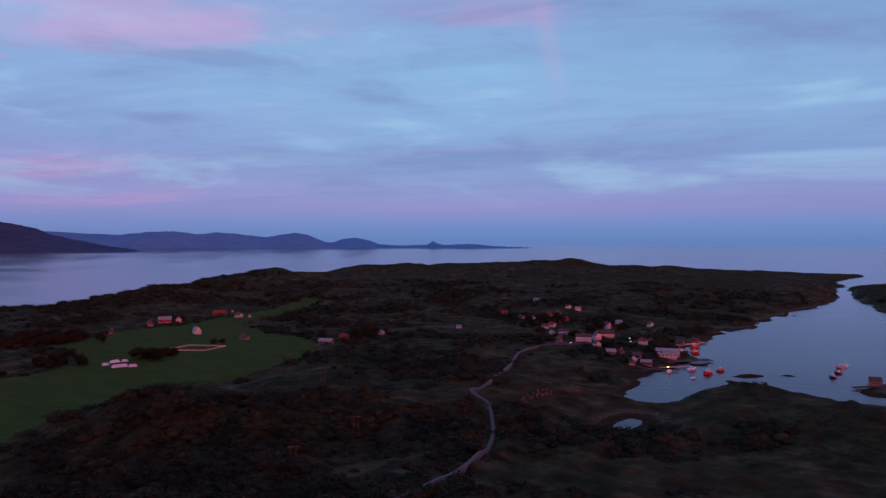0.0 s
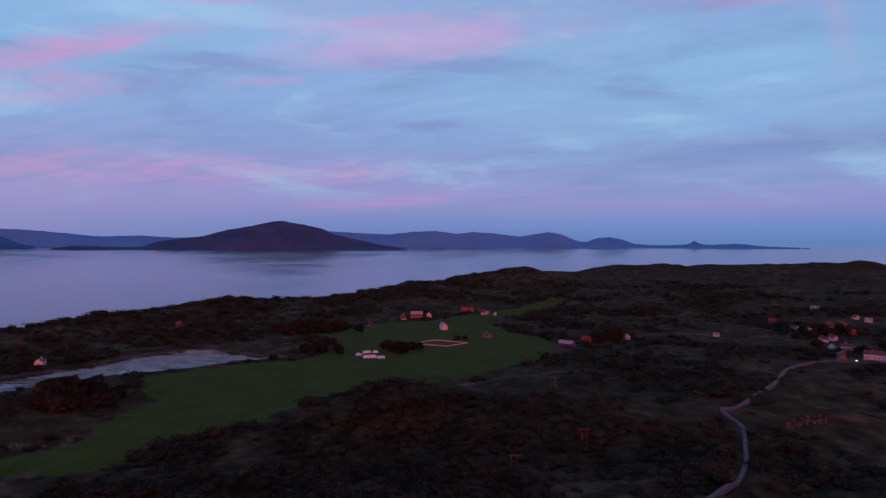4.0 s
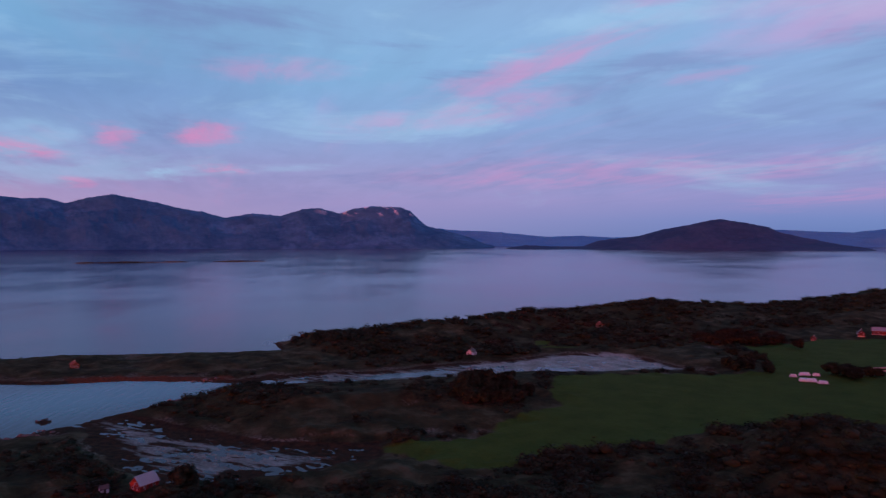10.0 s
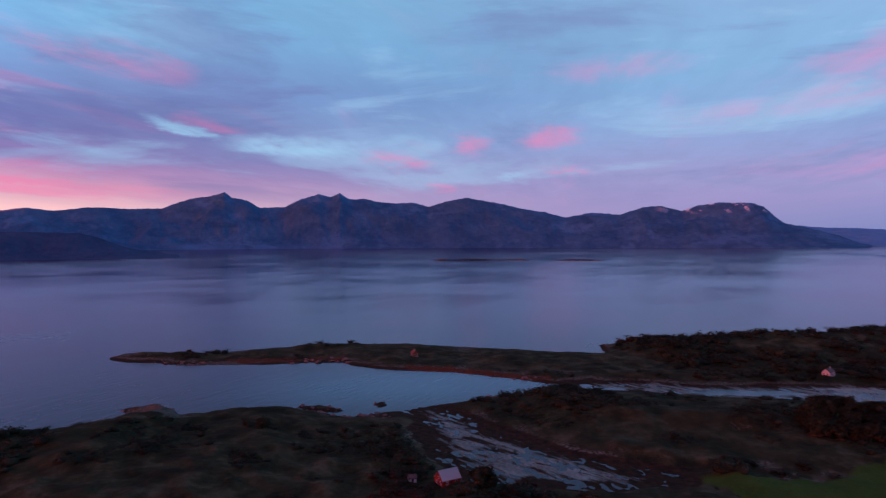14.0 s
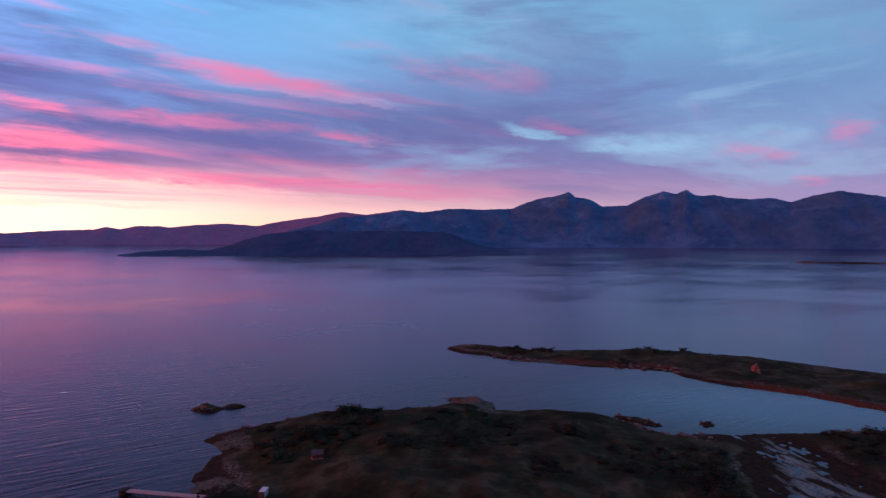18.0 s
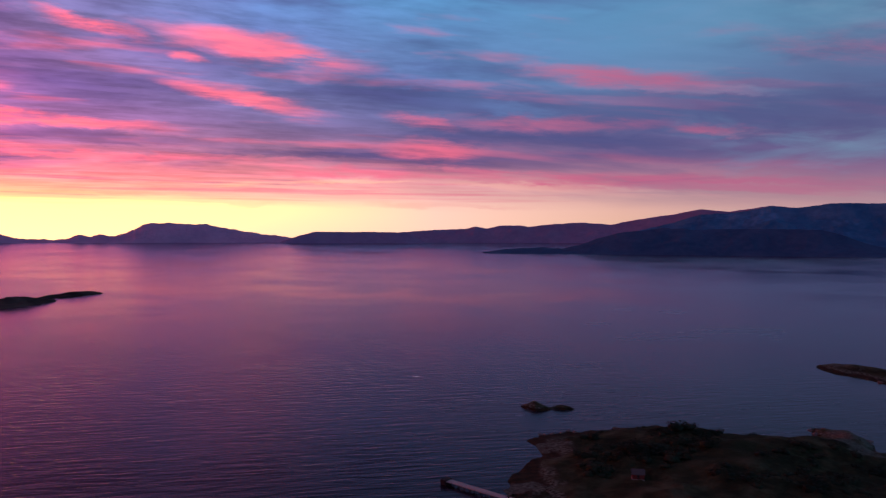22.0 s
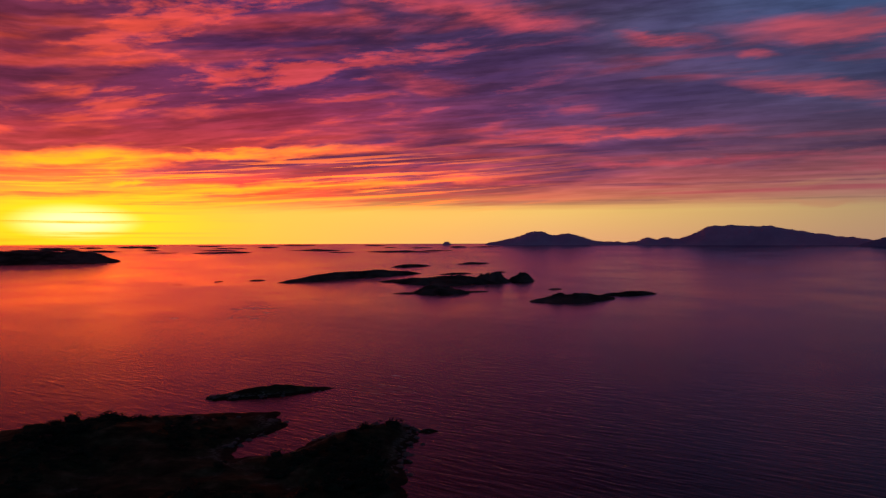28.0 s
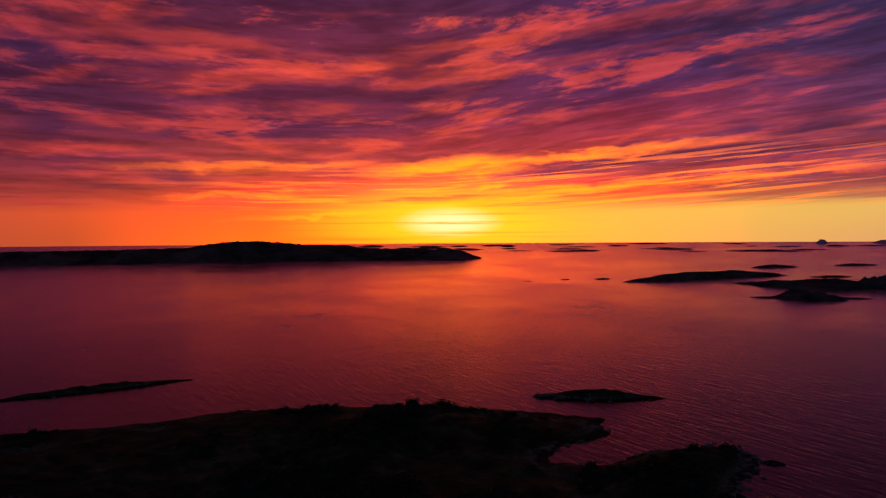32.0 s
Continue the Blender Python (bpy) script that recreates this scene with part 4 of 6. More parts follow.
for ox, oy, ux, uy, turn in ((-470, -34, 26, 14, 20), (-440, -20, 18, 16, 0), (-700, -118, 26, 16, 60), (-712, -30, 16, 40, 0), (-650, -20, 10, 40, 0), (-330, -140, 30, 10, 150), (-285, -104, 22, 8, 150),
                            (-407, -198, 16, 10, 122)):
    bare_f = np.maximum(bare_f, lump(gx, gy, ox, oy, ux, uy, turn))
red_f = np.maximum(lump(gx, gy, -572, 182, 85, 14, 57), 0.8 * lump(gx, gy, -655, 10, 14, 90, 0))
outcrop = ground_mesh.color_attributes.new("outcrop", "FLOAT_COLOR", "POINT")
outcrop.data.foreach_set("color", np.stack([bare_f, red_f, 0 * gx, 1 + 0 * gx], -1).astype(np.float32).ravel())
ground = tagged(new("ground", ground_mesh), "dark heath and moorland with rocky shores and green fields", "ground", kind="structure")

sx, sy, sr, sa, sf = rings(np.concatenate([[0.02], np.linspace(60, 1200, 20), np.linspace(1300, 4850, 40)]), 360)
sea = tagged(new("sea", sheet_mesh("sea", np.stack([sx, sy, sea_z(sx, sy)], -1), sf, water_mat)), "calm dark sea reflecting the sunset sky", "sea", kind="structure")


# ---- mountains and distant shores ----
def skyline(name, label, mat, near, crest, profile, jag=0.06, sectors=700, depth=400):
    """A range whose crest stands at the given elevations (azimuth, degrees), rising from its shore."""
    az, el = np.array([p[0] for p in profile], float), np.array([p[1] for p in profile], float)
    order = np.argsort(az)
    az, el = az[order], el[order]
    far = min(crest + depth, 4840)
    radii = np.concatenate([np.linspace(near - 30, crest, 34), np.linspace(crest, far, 8)[1:]])
    x, y, r, a, faces = rings(radii, sectors, az[0], az[-1])
    e = np.interp(a, az, el)
    for k in (0.08, -0.08):
        e = e + np.interp(a + k, az, el)
    e = e / 3 + jag * (fbm(a * 10, r * 0.02, 9, 5, 0.55) + 0.8 * fbm(a * 10 + 31, r * 0.02, 3.2, 4, 0.6))
    top = 110 + crest * np.tan(np.radians(e))
    foot = sea_z(x, y)
    f = np.clip((r - near) / (crest - near), 0, 1)
    gully = 0.75 * fbm(x, y, 560, 6, 0.6) + 0.45 * fbm(a * 40 + 0.15 * r, r * 0.8, 80, 5, 0.6)
    shape = f ** 0.9 * (1 + 0.9 * gully * (1 - f) * np.clip(f * 5, 0, 1))
    z = foot - 3 + (top - foot + 3) * shape
    z = np.where(r > crest, top - (r - crest) * 0.35, z)
    z = np.where(top < foot, foot - 6, z)
    ob = new(name, sheet_mesh(name, np.stack([x, y, z], -1), faces, mat))
    return tagged(ob, label, "mountain", kind="structure")


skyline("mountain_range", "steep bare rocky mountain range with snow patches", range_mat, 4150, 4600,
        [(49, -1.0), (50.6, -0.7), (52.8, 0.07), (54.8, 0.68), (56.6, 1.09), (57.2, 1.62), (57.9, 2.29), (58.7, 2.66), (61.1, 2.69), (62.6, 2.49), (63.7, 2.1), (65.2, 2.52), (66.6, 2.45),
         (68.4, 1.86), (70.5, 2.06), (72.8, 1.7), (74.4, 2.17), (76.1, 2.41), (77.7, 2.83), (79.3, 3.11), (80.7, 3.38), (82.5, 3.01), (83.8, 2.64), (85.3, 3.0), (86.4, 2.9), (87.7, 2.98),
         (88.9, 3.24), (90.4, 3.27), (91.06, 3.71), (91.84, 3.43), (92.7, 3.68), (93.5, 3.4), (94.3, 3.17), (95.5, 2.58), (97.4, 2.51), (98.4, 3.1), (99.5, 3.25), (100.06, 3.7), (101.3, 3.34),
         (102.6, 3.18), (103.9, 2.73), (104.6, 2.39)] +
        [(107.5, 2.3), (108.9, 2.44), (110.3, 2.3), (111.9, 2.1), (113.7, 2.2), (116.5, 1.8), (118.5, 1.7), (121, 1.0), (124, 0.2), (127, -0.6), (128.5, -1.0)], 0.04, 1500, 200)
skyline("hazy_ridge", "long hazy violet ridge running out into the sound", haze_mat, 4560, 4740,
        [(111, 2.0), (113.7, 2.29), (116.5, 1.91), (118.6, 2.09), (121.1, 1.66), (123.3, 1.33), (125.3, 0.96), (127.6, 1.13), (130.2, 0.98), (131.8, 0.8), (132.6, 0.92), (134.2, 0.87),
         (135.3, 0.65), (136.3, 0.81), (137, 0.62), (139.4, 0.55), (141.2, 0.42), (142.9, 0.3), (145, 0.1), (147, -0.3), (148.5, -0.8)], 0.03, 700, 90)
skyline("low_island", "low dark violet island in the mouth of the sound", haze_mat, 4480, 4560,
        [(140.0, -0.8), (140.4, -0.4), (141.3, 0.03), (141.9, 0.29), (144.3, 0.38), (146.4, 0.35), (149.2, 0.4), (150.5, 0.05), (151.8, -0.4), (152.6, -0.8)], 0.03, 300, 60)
skyline("dome_hill", "broad dome-shaped heather hill beyond the sound, tinted blue for haze", hill_mat, 4020, 4350,
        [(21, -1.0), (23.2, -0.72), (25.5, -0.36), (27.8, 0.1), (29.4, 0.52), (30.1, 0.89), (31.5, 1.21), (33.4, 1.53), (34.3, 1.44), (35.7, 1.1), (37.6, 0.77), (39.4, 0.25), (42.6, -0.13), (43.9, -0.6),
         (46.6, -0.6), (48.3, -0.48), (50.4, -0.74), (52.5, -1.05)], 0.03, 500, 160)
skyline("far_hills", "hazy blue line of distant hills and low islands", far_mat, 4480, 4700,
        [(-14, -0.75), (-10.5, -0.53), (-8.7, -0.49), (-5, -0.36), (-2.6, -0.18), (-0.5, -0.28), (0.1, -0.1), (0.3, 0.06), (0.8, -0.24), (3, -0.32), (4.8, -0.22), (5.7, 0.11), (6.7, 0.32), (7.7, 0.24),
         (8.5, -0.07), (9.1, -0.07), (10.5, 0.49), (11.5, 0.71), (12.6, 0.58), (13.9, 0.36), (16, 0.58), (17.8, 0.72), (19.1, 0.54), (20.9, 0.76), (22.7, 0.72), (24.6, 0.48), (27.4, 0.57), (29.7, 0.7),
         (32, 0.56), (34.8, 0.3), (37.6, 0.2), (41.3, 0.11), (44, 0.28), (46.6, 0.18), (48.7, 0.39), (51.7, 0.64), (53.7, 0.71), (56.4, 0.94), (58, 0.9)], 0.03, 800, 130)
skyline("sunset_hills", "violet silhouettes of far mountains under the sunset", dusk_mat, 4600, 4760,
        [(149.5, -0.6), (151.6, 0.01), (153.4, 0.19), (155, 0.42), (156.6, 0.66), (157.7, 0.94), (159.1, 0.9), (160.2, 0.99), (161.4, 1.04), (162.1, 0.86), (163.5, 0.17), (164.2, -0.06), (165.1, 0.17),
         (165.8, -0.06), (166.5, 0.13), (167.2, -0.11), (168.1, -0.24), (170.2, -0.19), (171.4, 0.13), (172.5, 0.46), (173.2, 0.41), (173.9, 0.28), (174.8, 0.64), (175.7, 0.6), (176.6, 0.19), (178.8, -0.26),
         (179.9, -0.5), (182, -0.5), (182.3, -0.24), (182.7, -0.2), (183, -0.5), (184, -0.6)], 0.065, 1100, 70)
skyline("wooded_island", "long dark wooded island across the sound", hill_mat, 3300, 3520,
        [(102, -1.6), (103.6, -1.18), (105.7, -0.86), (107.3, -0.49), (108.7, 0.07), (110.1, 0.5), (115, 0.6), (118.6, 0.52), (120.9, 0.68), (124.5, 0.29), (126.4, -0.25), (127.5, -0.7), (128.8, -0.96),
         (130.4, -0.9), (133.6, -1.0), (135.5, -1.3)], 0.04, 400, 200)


def islet(name, cx, cy, rx, ry, turn, h, label):
    """A low rounded rocky island far out."""
    n, m = 56, 10
    h *= 1.05
    verts, faces = [(0, 0, h)], []
    c, s = math.cos(radians(turn)), math.sin(radians(turn))
    seed = rng.random(2) * 90
    for k in range(1, m + 1):
        f = k / m
        for i in range(n):
            t = 2 * math.pi * i / n
            w = 1 + 0.42 * float(fbm(np.array([seed[0] + 2 * math.cos(t)]), np.array([seed[1] + 2 * math.sin(t)]), 1.3, 3)[0])
            lift = h * (1 - f ** 2.4) * (0.88 + 0.42 * float(fbm(np.array([seed[0] + 3 * f * math.cos(t)]), np.array([seed[1] + 3 * f * math.sin(t)]), 0.9, 4)[0])) - (1.5 if k == m else 0)
            verts.append((f * w * rx * math.cos(t), f * w * ry * math.sin(t), lift))
    for i in range(n):
        faces.append((0, 1 + i, 1 + (i + 1) % n))
    quads = [(1 + k * n + i, 1 + (k + 1) * n + i, 1 + (k + 1) * n + (i + 1) % n, 1 + k * n + (i + 1) % n) for k in range(m - 1) for i in range(n)]
    me = bpy.data.meshes.new(name)
    me.from_pydata(verts, [], faces + quads)
    me.polygons.foreach_set("use_smooth", [True] * len(me.polygons))
    me.materials.append(islet_mat)
    ob = new(name, me)
    ob.matrix_world = pose(cx, cy, float(sea_z(cx, cy)) - 0.3, 0, 0, turn)
    return tagged(ob, label, "island", "islands in the sound", kind="structure")


FAR_ISLETS = [(235, -1905, 250, 46, 56, 18), (0, -1640, 118, 66, 5, 19), (-116, -1690, 46, 42, 0, 24), (120, -1705, 60, 18, 12, 6), (-12, -1335, 56, 34, 5, 14), (-76, -1372, 36, 9, 10, 3), (62, -1325, 26, 6, 0, 2.5),
              (-190, -1710, 36, 32, 0, 20), (-268, -1185, 88, 42, 24, 12), (-385, -1312, 64, 17, 32, 7), (176, -2460, 100, 24, 37, 8), (-47, -2655, 74, 20, 30, 6)]
FAR_ISLETS += [(-15, -2040, 50, 14, 30, 4), (-252, -1450, 21, 8, 30, 2.5), (583, -1670, 17, 6, 40, 2), (500, -1720, 26, 7, 40, 3), (-144, -2125, 25, 8, 20, 3), (640, -1560, 14, 5, 20, 1.2)]
FAR_ISLETS += [(-3000 * math.sin(radians(a)), 3000 * math.cos(radians(a)), w, 14, a, 4) for a, w in ((70.6, 90), (75.4, 60), (78.6, 130), (81.5, 40))]
for row in FAR_ISLETS:
    islet("islet", *row, "low dark rocky island in the sound")
skyline("long_island", "long low dark island under the sunset", islet_mat, 2960, 3140,
        [(206.4, -2.3), (207.4, -1.6), (208.4, -1.25), (209, -1.0), (210.5, -0.8), (213, -0.82), (216, -0.75), (219, -0.45), (222, -0.35), (225.5, -0.05), (228.5, -0.12), (231, -0.55), (236, -0.66), (240, -0.7), (246, -0.72)], 0.05, 500, 90)
for k in range(46):
    a = radians(178 + 40 * rng.random())
    r = 3700 + 950 * rng.random()
    islet("skerry", -r * math.sin(a), r * math.cos(a), 40 + 110 * rng.random() ** 2, 16, math.degrees(a), 2.5 + 4 * rng.random(), "tiny dark skerry near the horizon")


# ---- tools for things ----
def box(bm, x0, y0, z0, x1, y1, z1):
    v = [bm.verts.new(p) for p in ((x0, y0, z0), (x1, y0, z0), (x1, y1, z0), (x0, y1, z0), (x0, y0, z1), (x1, y0, z1), (x1, y1, z1), (x0, y1, z1))]
    for f in ((3, 2, 1, 0), (4, 5, 6, 7), (0, 1, 5, 4), (1, 2, 6, 5), (2, 3, 7, 6), (3, 0, 4, 7)):
        bm.faces.new([v[i] for i in f])


def prism(bm, outline, a, b, axis="y"):
    """An outline in the plane across an axis, drawn out from a to b."""
    put = {"y": lambda u, v, w: (u, w, v), "x": lambda u, v, w: (w, u, v), "z": lambda u, v, w: (u, v, w)}[axis]
    lo = [bm.verts.new(put(u, v, a)) for u, v in outline]
    hi = [bm.verts.new(put(u, v, b)) for u, v in outline]
    n = len(outline)
    bm.faces.new(lo)
    bm.faces.new(hi[::-1])
    for i in range(n):
        bm.faces.new([lo[i], hi[i], hi[(i + 1) % n], lo[(i + 1) % n]])


def tube(bm, p, q, r0, r1, n=8):
    p, q = Vector(p), Vector(q)
    turn = (q - p).to_track_quat("Z", "Y").to_matrix()
    rows = []
    for at, r in ((p, r0), (q, r1)):
        rows.append([bm.verts.new(at + turn @ Vector((r * math.cos(2 * math.pi * i / n), r * math.sin(2 * math.pi * i / n), 0))) for i in range(n)])
    for i in range(n):
        bm.faces.new([rows[0][i], rows[0][(i + 1) % n], rows[1][(i + 1) % n], rows[1][i]])
    bm.faces.new(rows[0][::-1])
    bm.faces.new(rows[1])


def solid(name, bm, mat):
    bmesh.ops.recalc_face_normals(bm, faces=bm.faces)
    me = bpy.data.meshes.new(name)
    bm.to_mesh(me)
    bm.free()
    me.materials.append(mat)
    return me


def part(name, bm, mat, parent, label=""):
    """Links a bmesh, or a mesh that is shared, as one part of a thing."""
    ob = new(name, solid(name, bm, mat) if isinstance(bm, bmesh.types.BMesh) else bm)
    ob.parent = parent
    return tagged(ob, label)


def holder(name, x, y, z, yaw, label, category, group=""):
    ob = new(name)
    ob.matrix_world = pose(x, y, z, 0, 0, yaw)
    return tagged(ob, label, category, group)


white_paint = plain("white_painted_boards", (0.46, 0.56, 0.62), 0.6, 0, 0.25)
cream_paint = plain("cream_painted_boards", (0.58, 0.48, 0.38), 0.6, 0, 0.3)
red_paint = plain("red_painted_boards", (0.14, 0.028, 0.024), 0.65, 0, 0.4)
ochre_paint = plain("ochre_painted_boards", (0.13, 0.07, 0.035), 0.65, 0, 0.4)
grey_boards = plain("weathered_grey_boards", (0.13, 0.12, 0.115), 0.8, 0, 0.5)
dark_roof = plain("dark_slate_roof", (0.05, 0.05, 0.055), 0.6, 0, 0.5)
tile_roof = plain("red_tiled_roof", (0.13, 0.042, 0.030), 0.7, 0, 0.4)
tin_roof = plain("pale_tin_roof", (0.22, 0.26, 0.30), 0.4, 0.3, 0.3)
stone_mat = plain("pale_stone", (0.38, 0.35, 0.33), 0.85, 0, 0.6)
concrete_mat = plain("worn_concrete", (0.30, 0.29, 0.28), 0.85, 0, 0.5)
asphalt_mat = plain("grey_asphalt", (0.050, 0.066, 0.080), 0.75, 0, 0.35, 0.4)
wood_mat = plain("weathered_pole_wood", (0.09, 0.075, 0.06), 0.85, 0, 0.5)
dark_wood = plain("tarred_wood", (0.035, 0.028, 0.024), 0.8, 0, 0.6)
bale_wrap = plain("white_bale_wrap", (0.62, 0.86, 0.97), 0.35, 0, 0.15)
hull_white = plain("white_boat_paint", (0.68, 0.68, 0.70), 0.35, 0, 0.2)
hull_red = plain("red_boat_paint", (0.36, 0.035, 0.025), 0.4, 0, 0.3)
hull_dark = plain("dark_boat_paint", (0.03, 0.035, 0.05), 0.4, 0, 0.3)
metal_mat = plain("galvanised_steel", (0.30, 0.31, 0.33), 0.45, 0.8, 0.3)
rubber_mat = plain("black_rubber", (0.015, 0.015, 0.016), 0.8, 0, 0.4)
bark_mat = plain("bark", (0.06, 0.045, 0.035), 0.9, 0, 0.7)


def glass_build(n, s):
    s.inputs["Base Color"].default_value = (0.012, 0.014, 0.018, 1)
    n.link(n.span(n.noise(place(n), 3.0, 2), 0.3, 0.7, 0.04, 0.12), s.inputs["Roughness"])
    s.inputs["Specular IOR Level"].default_value = 0.6


glass_mat = material("dark_window_glass", glass_build)


def lamp_mat(name, colour, strength):
    def build(n, s):
        s.inputs["Base Color"].default_value = (0.8, 0.8, 0.8, 1)
        s.inputs["Emission Color"].default_value = (*colour, 1)
        s.inputs["Emission Strength"].default_value = strength
    return material(name, build)


amber_lamp = lamp_mat("lit_amber_lamp", (1.0, 0.55, 0.08), 4.0)
white_lamp = lamp_mat("lit_white_lamp", (0.95, 1.0, 0.95), 3.0)


def leaf_build(dark, light):
    def build(n, s):
        g = n.node("ShaderNodeNewGeometry")
        blotch = n.noise(g.outputs["Position"], 0.06, 4)
        f = n.calc("ADD", n.calc("MULTIPLY", g.outputs["Random Per Island"], 0.25), n.calc("MULTIPLY", n.span(blotch, 0.3, 0.7), 0.75))
        n.link(n.ramp(f, [(0.25, (*dark, 1)), (0.8, (*light, 1))]), s.inputs["Base Color"])
        s.inputs["Roughness"].default_value = 0.8
        s.inputs["Specular IOR Level"].default_value = 0.08
    return material("scrub_leaves", build)


scrub_leaf = leaf_build((0.008, 0.018, 0.012), (0.020, 0.036, 0.022))
rust_leaf = leaf_build((0.012, 0.016, 0.011), (0.024, 0.026, 0.017))
dark_leaf = leaf_build((0.008, 0.017, 0.011), (0.020, 0.034, 0.020))

OCCUPIED = []


# ---- buildings ----
def window_mesh():
    bm = bmesh.new()
    for x0, z0, x1, z1 in ((-0.55, -0.7, 0.55, -0.6), (-0.55, 0.6, 0.55, 0.7), (-0.55, -0.6, -0.45, 0.6), (0.45, -0.6, 0.55, 0.6), (-0.04, -0.6, 0.04, 0.6)):
        box(bm, x0, -0.06, z0, x1, 0.03, z1)
    return solid("window", bm, white_paint)


def pane_mesh():
    bm = bmesh.new()
    box(bm, -0.45, -0.03, -0.6, 0.45, 0.0, 0.6)
    return solid("pane", bm, glass_mat)


WINDOW, PANE = window_mesh(), pane_mesh()


def add_window(parent, x, y, z, yaw, scale=1.0):
    w = part("window", WINDOW, None, parent)
    w.matrix_local = pose(x, y, z, 0, 0, yaw) @ Matrix.Scale(scale, 4)
    part("pane", PANE, None, w)


def house(name, x, y, yaw, wide, long, eaves, wall, roof, label, category="house", rise=0.45, chimney=True, windows=True, base=0.5, z=None):
    """A gabled house, its ridge along its own y axis, with its parts."""
    z = ground_z(x, y) if z is None else z
    OCCUPIED.append((x, y, max(wide, long) * 0.5 + 3))
    ob = holder(name, x, y, z, yaw, label, category)
    w, l, top = wide / 2, long / 2, base + eaves
    peak = top + w * 2 * rise
    bm = bmesh.new()
    box(bm, -w - 0.08, -l - 0.08, -1.5, w + 0.08, l + 0.08, base)
    part("foundation", bm, concrete_mat, ob)
    bm = bmesh.new()
    prism(bm, [(-w, base), (w, base), (w, top), (0, peak), (-w, top)], -l, l)
    part("wall_shell", bm, wall, ob)
    slope = (peak - top) / w
    for side in (-1, 1):
        bm = bmesh.new()
        a, b = (side * -0.02, peak + 0.06), (side * (w + 0.4), top - 0.4 * slope + 0.06)
        prism(bm, [a, b, (b[0], b[1] + 0.16), (a[0], a[1] + 0.16)], -l - 0.35, l + 0.35)
        part("roof_slope", bm, roof, ob)
    if chimney:
        bm = bmesh.new()
        box(bm, 0.15, l * 0.2, peak - 0.8, 0.75, l * 0.2 + 0.6, peak + 1.0)
        box(bm, 0.08, l * 0.2 - 0.07, peak + 1.0, 0.82, l * 0.2 + 0.67, peak + 1.12)
        part("chimney", bm, stone_mat, ob)
    bm = bmesh.new()
    box(bm, w, -0.5, base, w + 0.07, 0.5, base + 2.05)
    box(bm, w + 0.07, 0.3, base + 0.95, w + 0.12, 0.38, base + 1.05)
    part("door", bm, dark_wood, ob)
    if windows:
        n = max(1, int(long // 3.2))
        for floor in range(max(1, int(eaves // 2.6))):
            zz = base + 1.5 + floor * 2.6
            for i in range(n):
                yy = -l + long * (i + 0.5) / n
                if abs(yy) > 1.1 or floor:
                    add_window(ob, w, yy, zz, 90)
                add_window(ob, -w, yy, zz, -90)
        for yy, turn in ((-l, 0), (l, 180)):
            for xx in (-w * 0.45, w * 0.45):
                add_window(ob, xx, yy, base + 1.5, turn)
            if wide > 6:
                add_window(ob, 0, yy, top + 0.4, turn, 0.8)
    return ob


# the farms among the fields
def farm_house(name, x, y, yaw, wide, long, eaves, *rest, **options):
    return house(name, x, y, yaw, 0.78 * wide, 0.78 * long, 0.84 * eaves, *rest, **options)


farm_house("farmhouse", -359, 856, 30, 8, 13, 3.4, red_paint, dark_roof, "red wooden farmhouse with a dark roof", "farmhouse")
farm_house("barn", -352, 884, 115, 10, 20, 4.2, red_paint, tin_roof, "long red barn with a pale tin roof", "barn", chimney=False)
farm_house("farmhouse", -338, 893, 20, 8, 11, 4.6, white_paint, tile_roof, "white farmhouse with a red tiled roof", "farmhouse")
farm_house("barn", -312, 976, 100, 10, 22, 4.5, red_paint, tile_roof, "big red barn with a red roof", "barn", chimney=False)
farm_house("farmhouse", -281, 962, 60, 8, 12, 4.0, white_paint, tile_roof, "pale farmhouse with a red roof beside the barn", "farmhouse")
farm_house("shed", -264, 954, 20, 5, 7, 2.6, white_paint, dark_roof, "small white shed by the farm", "shed", chimney=False)
farm_house("barn", -119, 712, 72, 10, 19, 3.6, red_paint, tin_roof, "red barn with a wide pale tin roof", "barn", chimney=False, rise=0.32)
farm_house("farmhouse", -106, 752, 100, 8, 13, 3.4, ochre_paint, tile_roof, "low farmhouse with an orange tiled roof", "farmhouse")
farm_house("cottage", -70, 792, 40, 6.5, 9, 3.2, white_paint, tin_roof, "white cottage with a pale roof among trees", "cottage")
farm_house("cottage", 20, 862, 80, 5, 8, 2.6, white_paint, tin_roof, "small white cottage on the moor", "cottage", chimney=False)
farm_house("cottage", -210, 740, 60, 6, 15, 2.8, grey_boards, dark_roof, "long low grey building by the churchyard", "cottage")
farm_house("cottage", -504, 446, 30, 7.5, 11, 3.6, white_paint, dark_roof, "white house with a dark roof by the creek", "house")
farm_house("cottage", -565, 678, 70, 7, 12, 2.8, ochre_paint, tile_roof, "low house with an orange roof on the ridge", "house")
farm_house("cottage", -411, 782, 60, 5.5, 9, 2.8, red_paint, tile_roof, "red-roofed house behind the copse", "house")
farm_house("cottage", -378, 796, 20, 5.5, 8, 2.6, red_paint, tile_roof, "low red house with a tiled roof behind the copse", "house")


